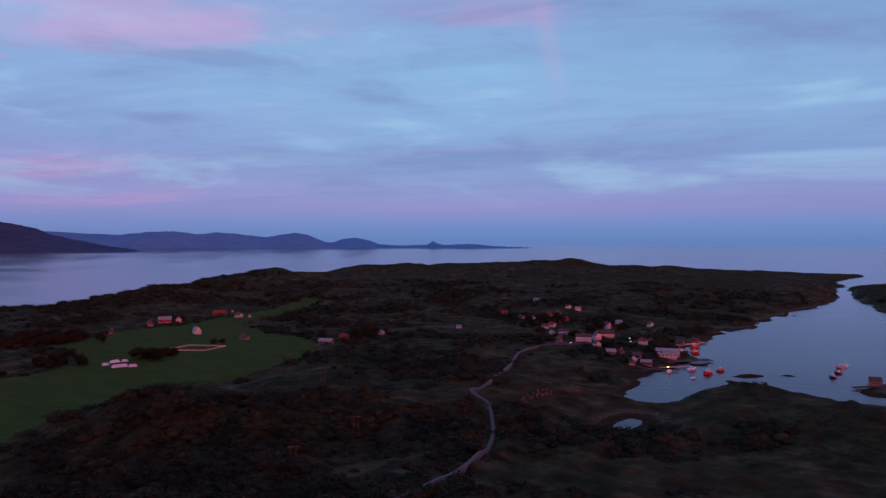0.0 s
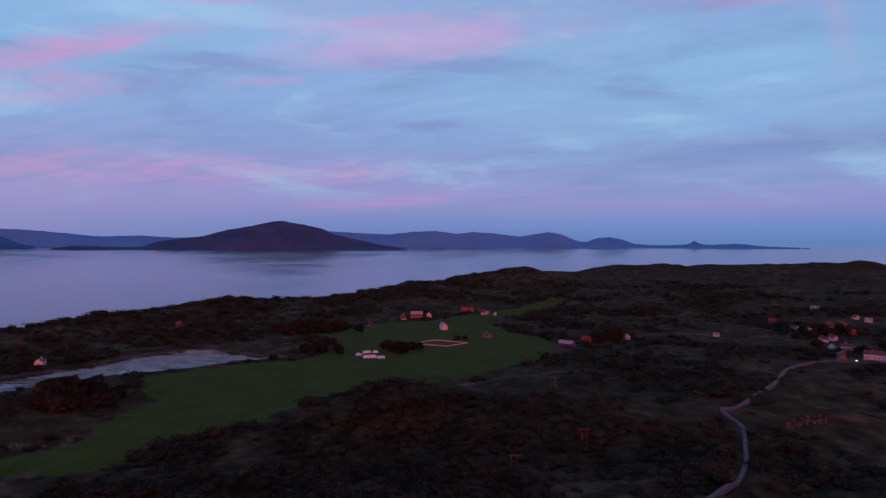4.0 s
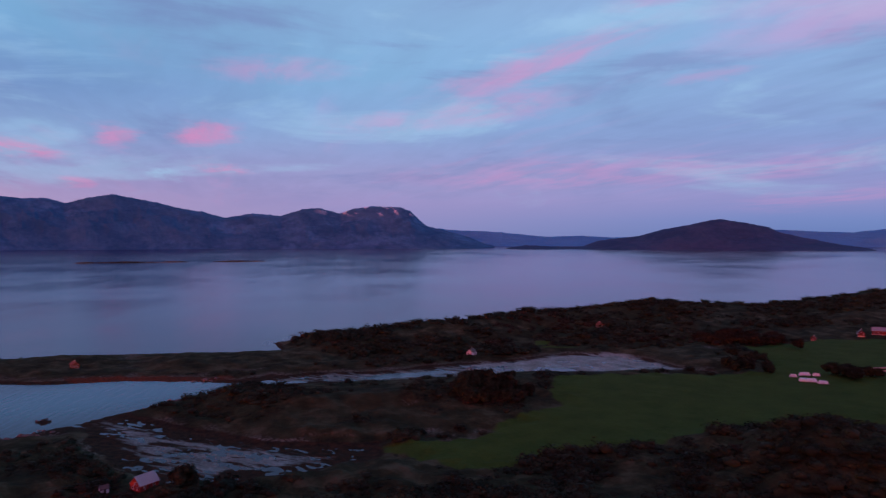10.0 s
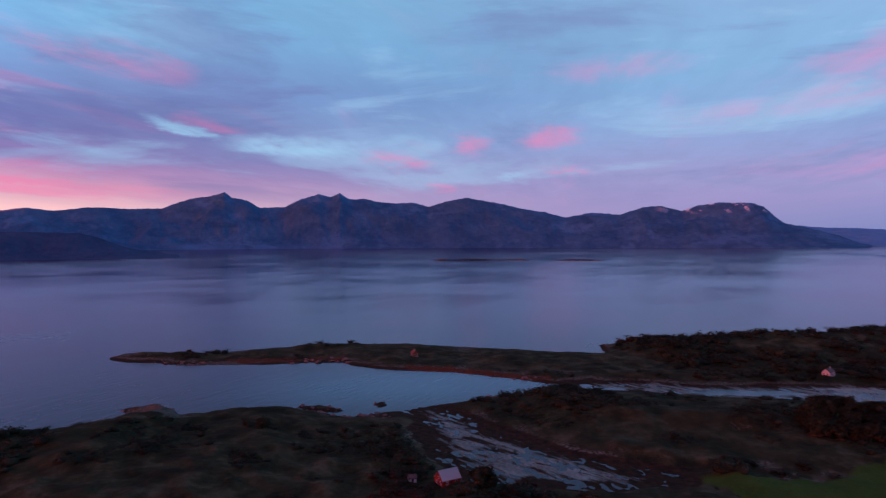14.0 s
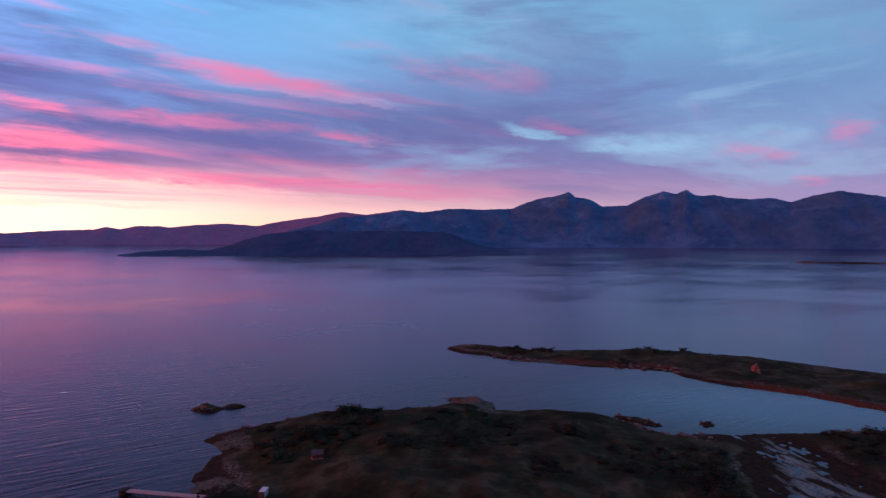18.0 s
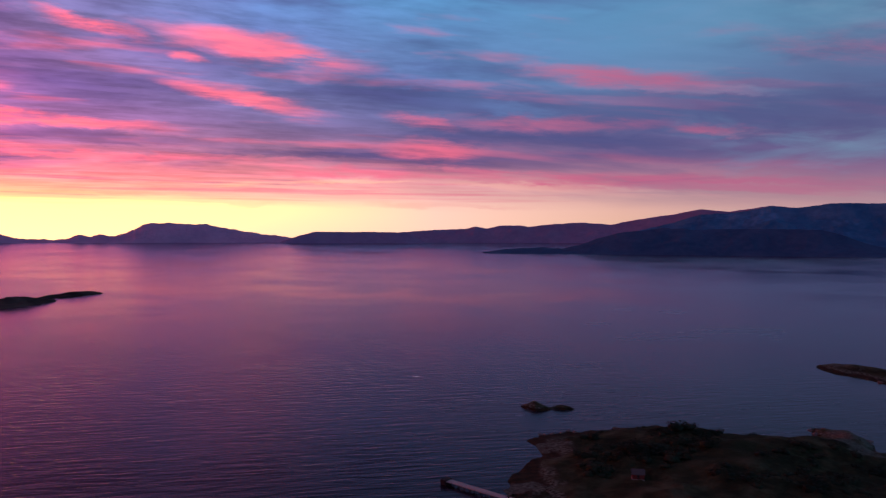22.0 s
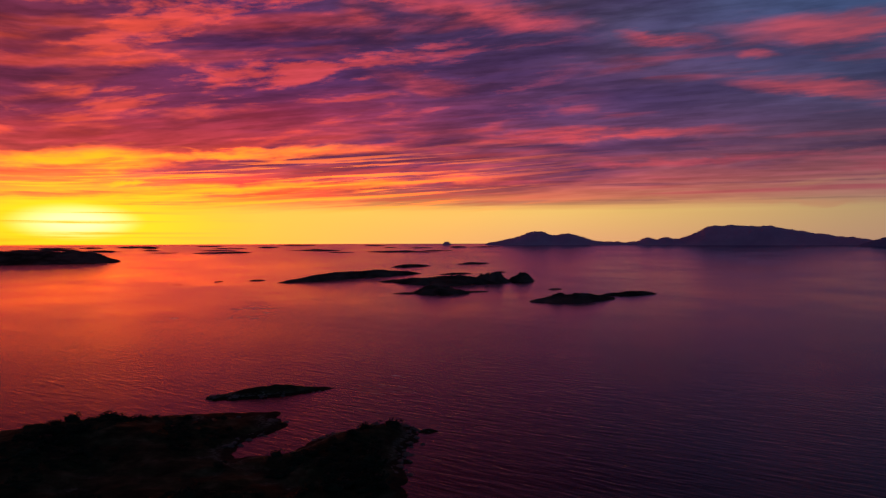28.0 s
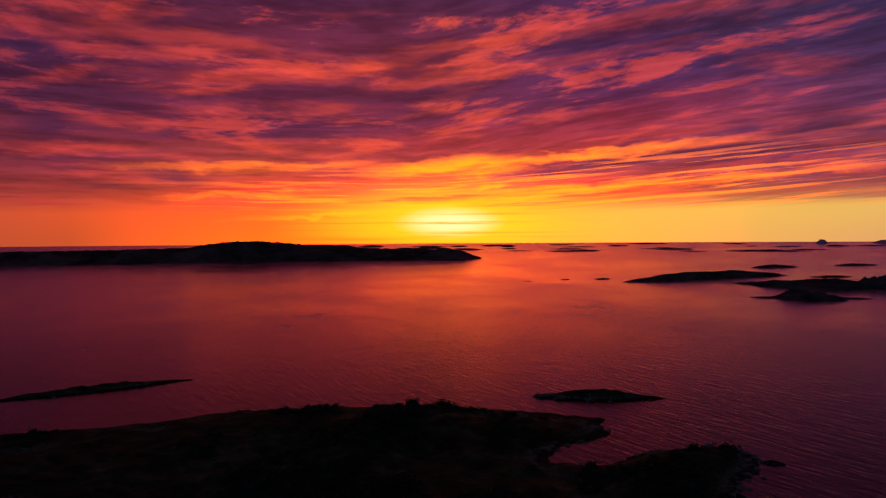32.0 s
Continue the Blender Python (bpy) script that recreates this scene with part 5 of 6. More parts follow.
def church(x, y, yaw):
    z = ground_z(x, y)
    OCCUPIED.append((x, y, 16))
    ob = house("church", x, y, yaw, 6.4, 11.5, 3.8, white_paint, tin_roof, "small white wooden church with a steep grey roof and a spire", "church", rise=0.62, chimney=False)
    bm = bmesh.new()
    box(bm, -1.5, 5.4, 0, 1.5, 8.2, 7.2)
    part("tower", bm, white_paint, ob)
    bm = bmesh.new()
    tip = bm.verts.new((0, 6.8, 13.0))
    ring = [bm.verts.new(p) for p in ((-1.75, 5.15, 7.2), (1.75, 5.15, 7.2), (1.75, 8.45, 7.2), (-1.75, 8.45, 7.2))]
    bm.faces.new(ring[::-1])
    for i in range(4):
        bm.faces.new([ring[i], ring[(i + 1) % 4], tip])
    part("spire", bm, dark_roof, ob)
    add_window(ob, 1.52, 6.8, 5.2, 90, 0.8)
    add_window(ob, -1.52, 6.8, 5.2, -90, 0.8)


church(-275, 781, 35)


def low_wall(x0, y0, x1, y1):
    length = math.hypot(x1 - x0, y1 - y0)
    ob = holder("churchyard_wall", x0, y0, 0, math.degrees(math.atan2(y1 - y0, x1 - x0)), "low pale stone wall round the churchyard", "wall", "churchyard walls")
    n = int(length / 1.6)
    for i in range(n):
        a = length * i / n
        px, py = x0 + (x1 - x0) * (i + 0.5) / n, y0 + (y1 - y0) * (i + 0.5) / n
        zz = ground_z(px, py)
        bm = bmesh.new()
        box(bm, a + 0.02, -0.35 - 0.05 * rng.random(), zz - 0.6, a + length / n - 0.02, 0.35, zz + 1.1 + 0.12 * rng.random())
        part("stone", bm, stone_mat, ob)


YARD = [(-264, 664), (-226, 660), (-214, 688), (-252, 694)]
for (a, b), (c, d) in zip(YARD, YARD[1:] + YARD[:1]):
    low_wall(a, b, c, d)

# the village and its harbour
def village_house(name, x, y, yaw, wide, long, eaves, *rest, **options):
    return house(name, x, y, yaw, 0.74 * wide, 0.76 * long, 0.82 * eaves, *rest, **options)


village_house("house", 88, 1002, 80, 8, 13, 3.0, red_paint, tile_roof, "red house with a bright red roof on the slope")
village_house("house", 110, 976, 60, 7, 10, 3.4, cream_paint, dark_roof, "pale house with a dark roof on the slope")
village_house("house", 119, 924, 20, 7.5, 11, 4.0, white_paint, dark_roof, "white house with a dark roof above the village")
village_house("house", 156, 1160, 70, 8, 14, 3.4, white_paint, tin_roof, "far white house at the edge of the moor")
village_house("house", 154, 1010, 50, 7.5, 11, 3.4, red_paint, tile_roof, "red house with a red roof near the moor")
village_house("house", 168, 1014, 110, 7, 10, 3.0, ochre_paint, tile_roof, "ochre house with a tiled roof")
village_house("house", 161, 925, 95, 8, 14, 3.4, red_paint, tile_roof, "long red house with a red tiled roof")
village_house("house", 136, 873, 40, 8, 12, 4.2, white_paint, tile_roof, "white house with a red roof in the village")
village_house("house", 124, 848, 100, 7, 10, 3.6, white_paint, dark_roof, "white house with a dark roof in the village")
village_house("house", 140, 812, 85, 8, 14, 4.4, white_paint, dark_roof, "tall white house beside the village road")
village_house("house", 127, 812, 20, 6, 9, 3.0, white_paint, tin_roof, "small white house beside the village road")
village_house("house", 191, 1064, 30, 7, 10, 3.2, cream_paint, dark_roof, "pale house among trees")
village_house("house", 202, 1044, 80, 7, 11, 3.2, white_paint, tin_roof, "white house with a pale roof among trees")
village_house("house", 125, 748, 10, 7, 10, 4.2, ochre_paint, dark_roof, "orange wooden house by the road bend")
village_house("house", 150, 742, 78, 9, 22, 5.4, white_paint, dark_roof, "large white house with a dark roof and two storeys")
village_house("house", 166, 752, 5, 9, 13, 5.4, white_paint, dark_roof, "white gabled house joined to the large one")
village_house("house", 156, 706, 10, 8, 10, 4.0, white_paint, tile_roof, "white gabled house beside the harbour road")
village_house("house", 204, 866, 30, 8, 10, 6.2, white_paint, dark_roof, "tall white house on the rise")
village_house("warehouse", 184, 784, 80, 11, 22, 6.0, cream_paint, dark_roof, "large pale warehouse in the village", "warehouse", chimney=False)
village_house("house", 226, 896, 60, 7, 10, 3.4, white_paint, tin_roof, "white house with a pale roof above the bay")
village_house("house", 260, 874, 20, 7, 9, 4.0, white_paint, dark_roof, "white house alone above the shore")
village_house("shed", 160, 664, 80, 7, 12, 3.0, grey_boards, tin_roof, "grey boathouse with a pale roof", "boathouse", chimney=False)
village_house("house", 170, 663, 10, 6, 7, 3.4, ochre_paint, tile_roof, "small orange house by the quay")
village_house("boathouse", 177, 636, 60, 7, 10, 3.6, red_paint, dark_roof, "red boathouse at the harbour's edge", "boathouse", chimney=False)
village_house("boathouse", 168, 616, 150, 7, 11, 3.2, red_paint, tin_roof, "red boathouse with a pale roof", "boathouse", chimney=False)
village_house("boathouse", 178, 610, 70, 6, 12, 2.8, red_paint, tin_roof, "low red boathouse beside the water", "boathouse", chimney=False)
village_house("fish_factory", 214, 664, 68, 12, 28, 3.4, white_paint, tin_roof, "long white fish factory with a pale tin roof on the quay", "factory", chimney=False, rise=0.25, base=1.2)
village_house("warehouse", 208, 646, 68, 7, 22, 2.8, cream_paint, tin_roof, "low pale store along the quay", "warehouse", chimney=False, rise=0.25, base=1.2)
village_house("house", 206, 718, 60, 7, 11, 4.0, white_paint, tile_roof, "white house with a red roof by the harbour")
village_house("boathouse", 252, 741, 40, 7, 11, 3.6, red_paint, dark_roof, "red boathouse on the outer quay", "boathouse", chimney=False, z=1.4)
village_house("boathouse", 272, 752, 40, 7, 10, 3.6, red_paint, tile_roof, "red boathouse at the end of the outer quay", "boathouse", chimney=False, z=1.4)

# the near shores
house("boathouse", -309, 129, 25, 6.5, 9.0, 3.0, red_paint, tin_roof, "red boathouse with a pale tin roof by the tidal inlet", "boathouse", chimney=False, rise=0.5)
house("shed", -313, 114, 10, 2.6, 3.2, 2.0, white_paint, dark_roof, "tiny white shed beside the red boathouse", "shed", chimney=False, windows=False, base=0.2)
house("cabin", -649, 142, 100, 5, 8, 2.8, ochre_paint, tile_roof, "red-roofed cabin on the spit", "cabin")
house("cabin", -325, -67, 40, 3.5, 5, 2.2, red_paint, dark_roof, "little red cabin in the heath", "cabin", chimney=False, windows=False)


def container(x, y, yaw):
    z = ground_z(x, y)
    OCCUPIED.append((x, y, 6))
    ob = holder("container", x, y, z, yaw, "white steel container near the jetty, evening light painted on its end", "container")
    bm = bmesh.new()
    box(bm, -3.0, -1.25, 0.15, 3.0, 1.25, 2.75)
    part("body", bm, white_paint, ob)
    for k in range(20):
        bm = bmesh.new()
        box(bm, -2.9 + 0.3 * k, -1.31, 0.3, -2.76 + 0.3 * k, -1.25, 2.6)
        part("rib", bm, white_paint, ob)
    # ochre on this end stands in for the evening light that falls there
    bm = bmesh.new()
    box(bm, -3.06, -1.2, 0.2, -3.0, 1.2, 2.7)
    part("door", bm, ochre_paint, ob, "end door painted with orange evening light")
    for k in (-2.8, 2.6):
        bm = bmesh.new()
        box(bm, k, -1.25, -0.4, k + 0.2, 1.25, 0.15)
        part("skid", bm, metal_mat, ob)


container(-281, -66, 200)


# ---- jetties and quays ----
def jetty(x0, y0, x1, y1, wide, deck_z, label, mat, post_mat):
    length = math.hypot(x1 - x0, y1 - y0)
    ob = holder("jetty", x0, y0, 0, math.degrees(math.atan2(y1 - y0, x1 - x0)), label, "jetty")
    n = max(4, int(length / 1.5))
    for i in range(n):
        bm = bmesh.new()
        a = length * i / n
        box(bm, a + 0.02, -wide / 2, deck_z - 0.35, a + length / n - 0.02, wide / 2, deck_z + 0.02 * rng.random())
        part("slab", bm, mat, ob)
    for i in range(n // 2 + 1):
        for side in (-1, 1):
            bm = bmesh.new()
            tube(bm, (length * i / (n // 2), side * (wide / 2 - 0.3), -4.5), (length * i / (n // 2), side * (wide / 2 - 0.3), deck_z - 0.2), 0.22, 0.2)
            part("post", bm, post_mat, ob)
    return ob


landing = jetty(-269.5, -129, -276.5, -84, 3.4, 1.7, "narrow concrete jetty with dark posts", concrete_mat, dark_wood)
bm = bmesh.new()
box(bm, -1.2, -2.2, -3, 1.6, 2.2, 2.2)
part("head_block", bm, rubber_mat, landing, "dark timber block at the jetty's end")
jetty(188, 604, 214, 611, 3.0, 1.6, "wooden quay front at the fish factory", concrete_mat, dark_wood)
jetty(200, 633, 247, 645, 11.0, 1.7, "broad dark quay beside the fish factory", dark_wood, dark_wood)
jetty(240, 730, 284, 760, 7.0, 1.4, "outer quay with red boathouses", concrete_mat, dark_wood)
jetty(186, 690, 252, 704, 2.4, 1.2, "long floating pontoon in the harbour", concrete_mat, metal_mat)
jetty(176, 600, 200, 592, 3.0, 1.3, "small wooden landing stage", wood_mat, dark_wood)
jetty(308, 522, 352, 536, 5.0, 1.6, "old dark wooden pier on posts", dark_wood, dark_wood)
house("boathouse", 330, 532, 70, 6, 8, 3.0, grey_boards, dark_roof, "dark boathouse standing on the old pier", "boathouse", chimney=False, z=1.6, base=0.2)


# ---- boats ----
def boat(x, y, yaw, size, hull_mat, label, cabin=True, low=1.0):
    """A small fishing boat afloat, bow along its own x axis."""
    ob = holder("boat", x, y, float(sea_z(x, y)), yaw, label, "boat", "boats in the harbour")
    rows = []
    bm = bmesh.new()
    for k in range(9):
        f = k / 8
        wide = 0.36 * math.sin(math.pi * (0.18 + 0.62 * f)) * (1 - max(0, f - 0.75) * 3.4) if f < 1 else 0.02
        sheer = 0.20 + 0.14 * f * f
        rows.append([bm.verts.new(((f - 0.5) * 2 * size / 2, s * wide * size * k2, zz * size * low)) for s, k2, zz in ((-1, 1, sheer), (-1, 0.72, 0.0), (0, 1, -0.10), (1, 0.72, 0.0), (1, 1, sheer))])
    for a, b in zip(rows, rows[1:]):
        for i in range(4):
            bm.faces.new([a[i], a[i + 1], b[i + 1], b[i]])
        bm.faces.new([a[4], a[0], b[0], b[4]])
    bm.faces.new(rows[0])
    bm.faces.new(rows[-1][::-1])
    part("hull", bm, hull_mat, ob)
    if cabin:
        bm = bmesh.new()
        prism(bm, [(-0.16 * size, 0.2 * size), (0.14 * size, 0.2 * size), (0.09 * size, 0.46 * size), (-0.16 * size, 0.48 * size)], -0.15 * size, 0.15 * size)
        house_part = part("wheelhouse", bm, hull_white, ob, "white wheelhouse")
        for s in (-1, 1):
            bm = bmesh.new()
            box(bm, -0.12 * size, s * 0.151 * size - 0.01, 0.33 * size, 0.07 * size, s * 0.151 * size + 0.01, 0.42 * size)
            part("window", bm, glass_mat, house_part)
    bm = bmesh.new()
    tube(bm, (-0.05 * size, 0, 0.2 * size), (-0.05 * size, 0, 0.95 * size), 0.04, 0.025, 6)
    part("mast", bm, metal_mat, ob)
    bm = bmesh.new()
    tube(bm, (-0.05 * size, 0, 0.7 * size), (-0.4 * size, 0, 0.55 * size), 0.025, 0.02, 6)
    part("boom", bm, metal_mat, ob)


boat(214, 599, 20, 8, hull_white, "white fishing boat with a wheelhouse at its mooring")
boat(221, 582, 200, 8.5, hull_red, "red fishing boat with a white wheelhouse at its mooring")
boat(237, 595, 10, 7, hull_red, "small red boat with a white wheelhouse at its mooring")
boat(202, 562, 30, 4.5, hull_white, "white open dinghy at its mooring", False)
boat(346, 609, 80, 7, hull_red, "red boat moored in the outer bay")
boat(358, 620, 60, 7, hull_white, "white boat moored in the outer bay")
boat(317, 567, 100, 6.5, hull_dark, "dark boat moored in the outer bay")
boat(332, 586, 110, 6.5, hull_dark, "dark boat with a wheelhouse moored in the outer bay")
boat(250, 690, 15, 9, hull_red, "red fishing boat beside the pontoon")
boat(262, 728, 200, 10, hull_red, "red fishing boat along the outer quay")
boat(238, 700, 15, 8, hull_white, "white motor boat beside the pontoon")
boat(222, 709, 15, 7, hull_white, "small white motor boat beside the pontoon")
boat(232, 630, 14, 17, hull_dark, "large dark open barge lying at the quay", False, 0.4)
boat(191, 588, 60, 6, hull_white, "white boat at the landing stage")


# ---- lamps ----
def lamp_post(x, y, tall, mat, label, size):
    z = max(ground_z(x, y), 0.0)
    ob = holder("street_lamp", x, y, z, 30 * rng.random(), label, "lamp", "harbour lamps")
    bm = bmesh.new()
    tube(bm, (0, 0, -1.5), (0, 0, tall), 0.09, 0.06)
    part("pole", bm, metal_mat, ob)
    bm = bmesh.new()
    tube(bm, (0, 0, tall - 0.1), (0.9, 0, tall + 0.1), 0.05, 0.04, 6)
    part("arm", bm, metal_mat, ob)
    bm = bmesh.new()
    bmesh.ops.create_icosphere(bm, subdivisions=2, radius=size, matrix=Matrix.Translation((1.0, 0, tall)) @ Matrix.Diagonal((1.3, 1, 0.6, 1)))
    part("lamp_head", bm, mat, ob, "glowing lamp head")


lamp_post(192, 597, 3.2, amber_lamp, "short lamp post with a glowing amber lamp at the water", 0.8)
lamp_post(131, 719, 4.5, white_lamp, "lamp post with a bright white lamp at the road", 0.6)
lamp_post(199, 748, 5.0, white_lamp, "lamp post with a bright white lamp in the harbour yard", 0.55)
lamp_post(191, 713, 4.0, white_lamp, "lamp post with a bright white lamp by the pontoon", 0.7)
lamp_post(-296, 978, 6.0, amber_lamp, "lamp post with a warm lamp at the farm", 0.5)


# ---- power line ----
def pylon(x, y, yaw, tall):
    z = ground_z(x, y)
    OCCUPIED.append((x, y, 4))
    ob = holder("power_pole", x, y, z, yaw, "twin wooden power poles with a crossarm on the heath", "power pole", "power line poles")
    for s in (-1, 1):
        bm = bmesh.new()
        tube(bm, (s * 1.3, 0, -1), (s * 1.3, 0, tall), 0.19, 0.14)
        part("pole", bm, wood_mat, ob)
    bm = bmesh.new()
    box(bm, -2.9, -0.12, tall - 0.7, 2.9, 0.12, tall - 0.4)
    part("crossarm", bm, wood_mat, ob)
    for s in (-1, 1):
        bm = bmesh.new()
        tube(bm, (s * 1.3, 0.2, tall * 0.35), (-s * 1.3, 0.2, tall * 0.75), 0.07, 0.07, 6)
        part("brace", bm, wood_mat, ob)
    for k in (-2.5, 0, 2.5):
        bm = bmesh.new()
        tube(bm, (k, 0, tall - 1.5), (k, 0, tall - 0.7), 0.09, 0.09, 6)
        part("insulator", bm, rubber_mat, ob)


pylon(-127, 584, 15, 9)
pylon(-73, 424, 15, 9)
pylon(-45, 362, 15, 9)
pylon(-69, 322, 15, 6.5)


# ---- silage bales ----
def bale_mesh():
    bm = bmesh.new()
    bmesh.ops.create_cone(bm, cap_ends=True, segments=16, radius1=0.66, radius2=0.66, depth=1.25)
    bmesh.ops.bevel(bm, geom=[e for e in bm.edges if abs(e.verts[0].co.z - e.verts[1].co.z) < 0.01], offset=0.12, segments=2, affect="EDGES")
    return solid("silage_bale", bm, bale_wrap)


BALE = bale_mesh()


def bale_row(x, y, yaw, count, rows=2):
    """Wrapped bales laid side by side, with a second layer on top."""
    c, s = math.cos(radians(yaw)), math.sin(radians(yaw))
    for layer in range(2):
        for j in range(rows):
            for i in range(count - layer):
                a, b = 1.36 * (i - count / 2 + 0.5 * layer), 1.30 * (j - rows / 2)
                px, py = x + a * c - b * s, y + a * s + b * c
                ob = tagged(new("silage_bale", BALE), "round hay bale in white plastic wrap, stacked on the meadow", "hay bale", "wrapped bales on the meadow")
                ob.matrix_world = pose(px, py, ground_z(px, py) + 0.66 + 1.12 * layer, 90, 0, yaw)


bale_row(-268, 580, 30, 9, 3)
bale_row(-282, 601, 35, 6, 2)
bale_row(-284, 589, 30, 4, 2)
bale_row(-257, 580, 30, 5, 2)
bale_row(-275, 605, 30, 4, 1)
bale_row(-250, 641, 40, 5, 2)
OCCUPIED.append((-272, 590, 22))


# ---- the road ----
def road(points, wide, name, label):
    pts = np.array(points, float)
    smooth = []
    for i in range(len(pts) - 1):
        p0, p1, p2, p3 = pts[max(i - 1, 0)], pts[i], pts[i + 1], pts[min(i + 2, len(pts) - 1)]
        for t in np.linspace(0, 1, 10, endpoint=False):
            smooth.append(0.5 * (2 * p1 + (p2 - p0) * t + (2 * p0 - 5 * p1 + 4 * p2 - p3) * t * t + (3 * p1 - p0 - 3 * p2 + p3) * t ** 3))
    smooth = np.array(smooth + [pts[-1]])
    tang = np.gradient(smooth, axis=0)
    tang /= np.linalg.norm(tang, axis=1)[:, None]
    side = np.stack([-tang[:, 1], tang[:, 0]], -1)
    rows = []
    for off, drop in ((-wide / 2 - 0.2, -2.2), (-wide / 2, 0.0), (0, 0.05), (wide / 2, 0.0), (wide / 2 + 0.2, -2.2)):
        q = smooth + side * off
        rows.append((q, drop))
    level = np.max([land(*(smooth + side * k).T)[1] for k in (-3, -1.5, 0, 1.5, 3)], axis=0)
    level = np.max([np.roll(level, k) for k in (-2, -1, 0, 1, 2)], axis=0)
    level = np.convolve(np.pad(level, 6, mode="edge"), np.ones(13) / 13, "valid") + 0.5
    verts = np.concatenate([np.column_stack([q, level + drop]) for q, drop in rows])
    n = len(smooth)
    faces = [(r * n + i, r * n + i + 1, (r + 1) * n + i + 1, (r + 1) * n + i) for r in range(4) for i in range(n - 1)]
    ob = new(name, sheet_mesh(name, verts, faces, asphalt_mat))
    for p in smooth[::2]:
        OCCUPIED.append((p[0], p[1], wide / 2 + 0.8))
    return tagged(ob, label, "road", kind="structure")


road(ROAD, 1.9, "road", "winding narrow grey asphalt road across the heath")
road([(118, 722), (128, 770), (150, 830), (180, 850), (190, 900)], 2.8, "village_road", "narrow grey village road between the houses")


# ---- scrub and trees ----
def clump(seed, leaves=72, tall=1.0):
    """Points and triangles of one bush, about one metre high: a lumpy core with leaf tufts about it."""
    r = np.random.default_rng(seed)
    bm = bmesh.new()
    bmesh.ops.create_icosphere(bm, subdivisions=1, radius=1.0)
    core = np.array([v.co[:] for v in bm.verts])
    tri = np.array([[v.index for v in f.verts] for f in bm.faces])
    bm.free()
    core = core * (1 + 0.45 * (r.random((len(core), 1)) - 0.5)) * np.array([0.56, 0.56, 0.38 * tall]) + np.array([0, 0, 0.26 * tall])
    verts, faces = [core], [tri]
    count = len(core)
    # a few lobes of unlike size, each a loose cloud of leaf sprays
    lobes = [(r.normal(size=2) * 0.30, 0.28 + 0.25 * r.random(), 0.34 + 0.22 * r.random()) for k in range(4)]
    for k in range(leaves):
        (cx, cy), lift, wide = lobes[k % 4]
        out = r.normal(size=3)
        out[2] = abs(out[2]) * 0.9
        out /= np.linalg.norm(out)
        p = np.array([cx, cy, lift * tall]) + out * wide * (0.55 + 0.6 * r.random()) * np.array([1, 1, 0.8 * tall])
        a, b = r.normal(size=3), r.normal(size=3)
        a = a / np.linalg.norm(a) * (0.06 + 0.08 * r.random())
        b = b / np.linalg.norm(b) * (0.055 + 0.07 * r.random())
        verts.append(np.stack([p - a, p + b, p + a, p - b]))
        faces.append(np.array([[0, 1, 2], [0, 2, 3]]) + count)
        count += 4
    return np.concatenate(verts), np.concatenate(faces)


CLUMPS = [clump(k, 72, 0.9 + 0.15 * (k % 3)) for k in range(9)]


def scrub(name, spots, sizes, mat, label):
    """Many bushes in one mesh."""
    verts, faces, count = [], [], 0
    kinds, turns = rng.integers(0, len(CLUMPS), len(spots)), rng.random(len(spots)) * 6.283
    for k, (cv_, cf_) in enumerate(CLUMPS):
        pick = np.nonzero(kinds == k)[0]
        if not len(pick):
            continue
        c, s = np.cos(turns[pick])[:, None], np.sin(turns[pick])[:, None]
        size, flat_ = sizes[pick][:, None], (0.6 + 0.4 * rng.random(len(pick)))[:, None]
        x = (cv_[None, :, 0] * c - cv_[None, :, 1] * s) * size * 1.25 + spots[pick, 0][:, None]
        y = (cv_[None, :, 0] * s + cv_[None, :, 1] * c) * size * 1.25 + spots[pick, 1][:, None]
        z = cv_[None, :, 2] * size * flat_ + spots[pick, 2][:, None] - 0.15
        verts.append(np.stack([x, y, z], -1).reshape(-1, 3))
        f = cf_[None] + (np.arange(len(pick)) * len(cv_))[:, None, None]
        faces.append(f.reshape(-1, 3) + count)
        count += len(pick) * len(cv_)
    me = sheet_mesh(name, np.concatenate(verts), np.concatenate(faces), mat, True)
    return tagged(new(name, me), label, "shrubs", kind="stuff")


n = 260000
a = np.radians(-36 + 286 * rng.random(n))
r = 185 + 1250 * rng.random(n) ** 1.1
px, py = CENTRE[0] - r * np.sin(a), CENTRE[1] + r * np.cos(a)
shore_d, pz = land(px, py)
thick_f = growth(px, py, shore_d, pz)
keep = thick_f > 0
for ox, oy, clear_r in OCCUPIED:
    keep &= (px - ox) ** 2 + (py - oy) ** 2 > clear_r ** 2
index = np.nonzero(keep)[0][:13500]
spots = np.stack([px[index], py[index], pz[index] + sea_z(px[index], py[index])], -1)
sizes = (2.1 + 3.4 * rng.random(len(index)) ** 1.7) * np.where(thick_f[index] > 0.3, 1.2, 0.75) * np.where(r[index] > 600, 1.35, 1.0)
rusty = (fbm(spots[:, 0], spots[:, 1], 60, 3) > 0.62) | (inside(spots[:, 0], spots[:, 1], RED_COPSE) > 0) | (inside(spots[:, 0], spots[:, 1], COPSE) > 0)
for side_name, pick in (("scrub", ~rusty), ("russet_scrub", rusty)):
    mat = rust_leaf if side_name == "russet_scrub" else scrub_leaf
    word = "russet-brown autumn scrub in dense patches" if side_name == "russet_scrub" else "dark green birch and willow scrub over the heath"
    scrub(side_name, spots[pick], sizes[pick], mat, word)


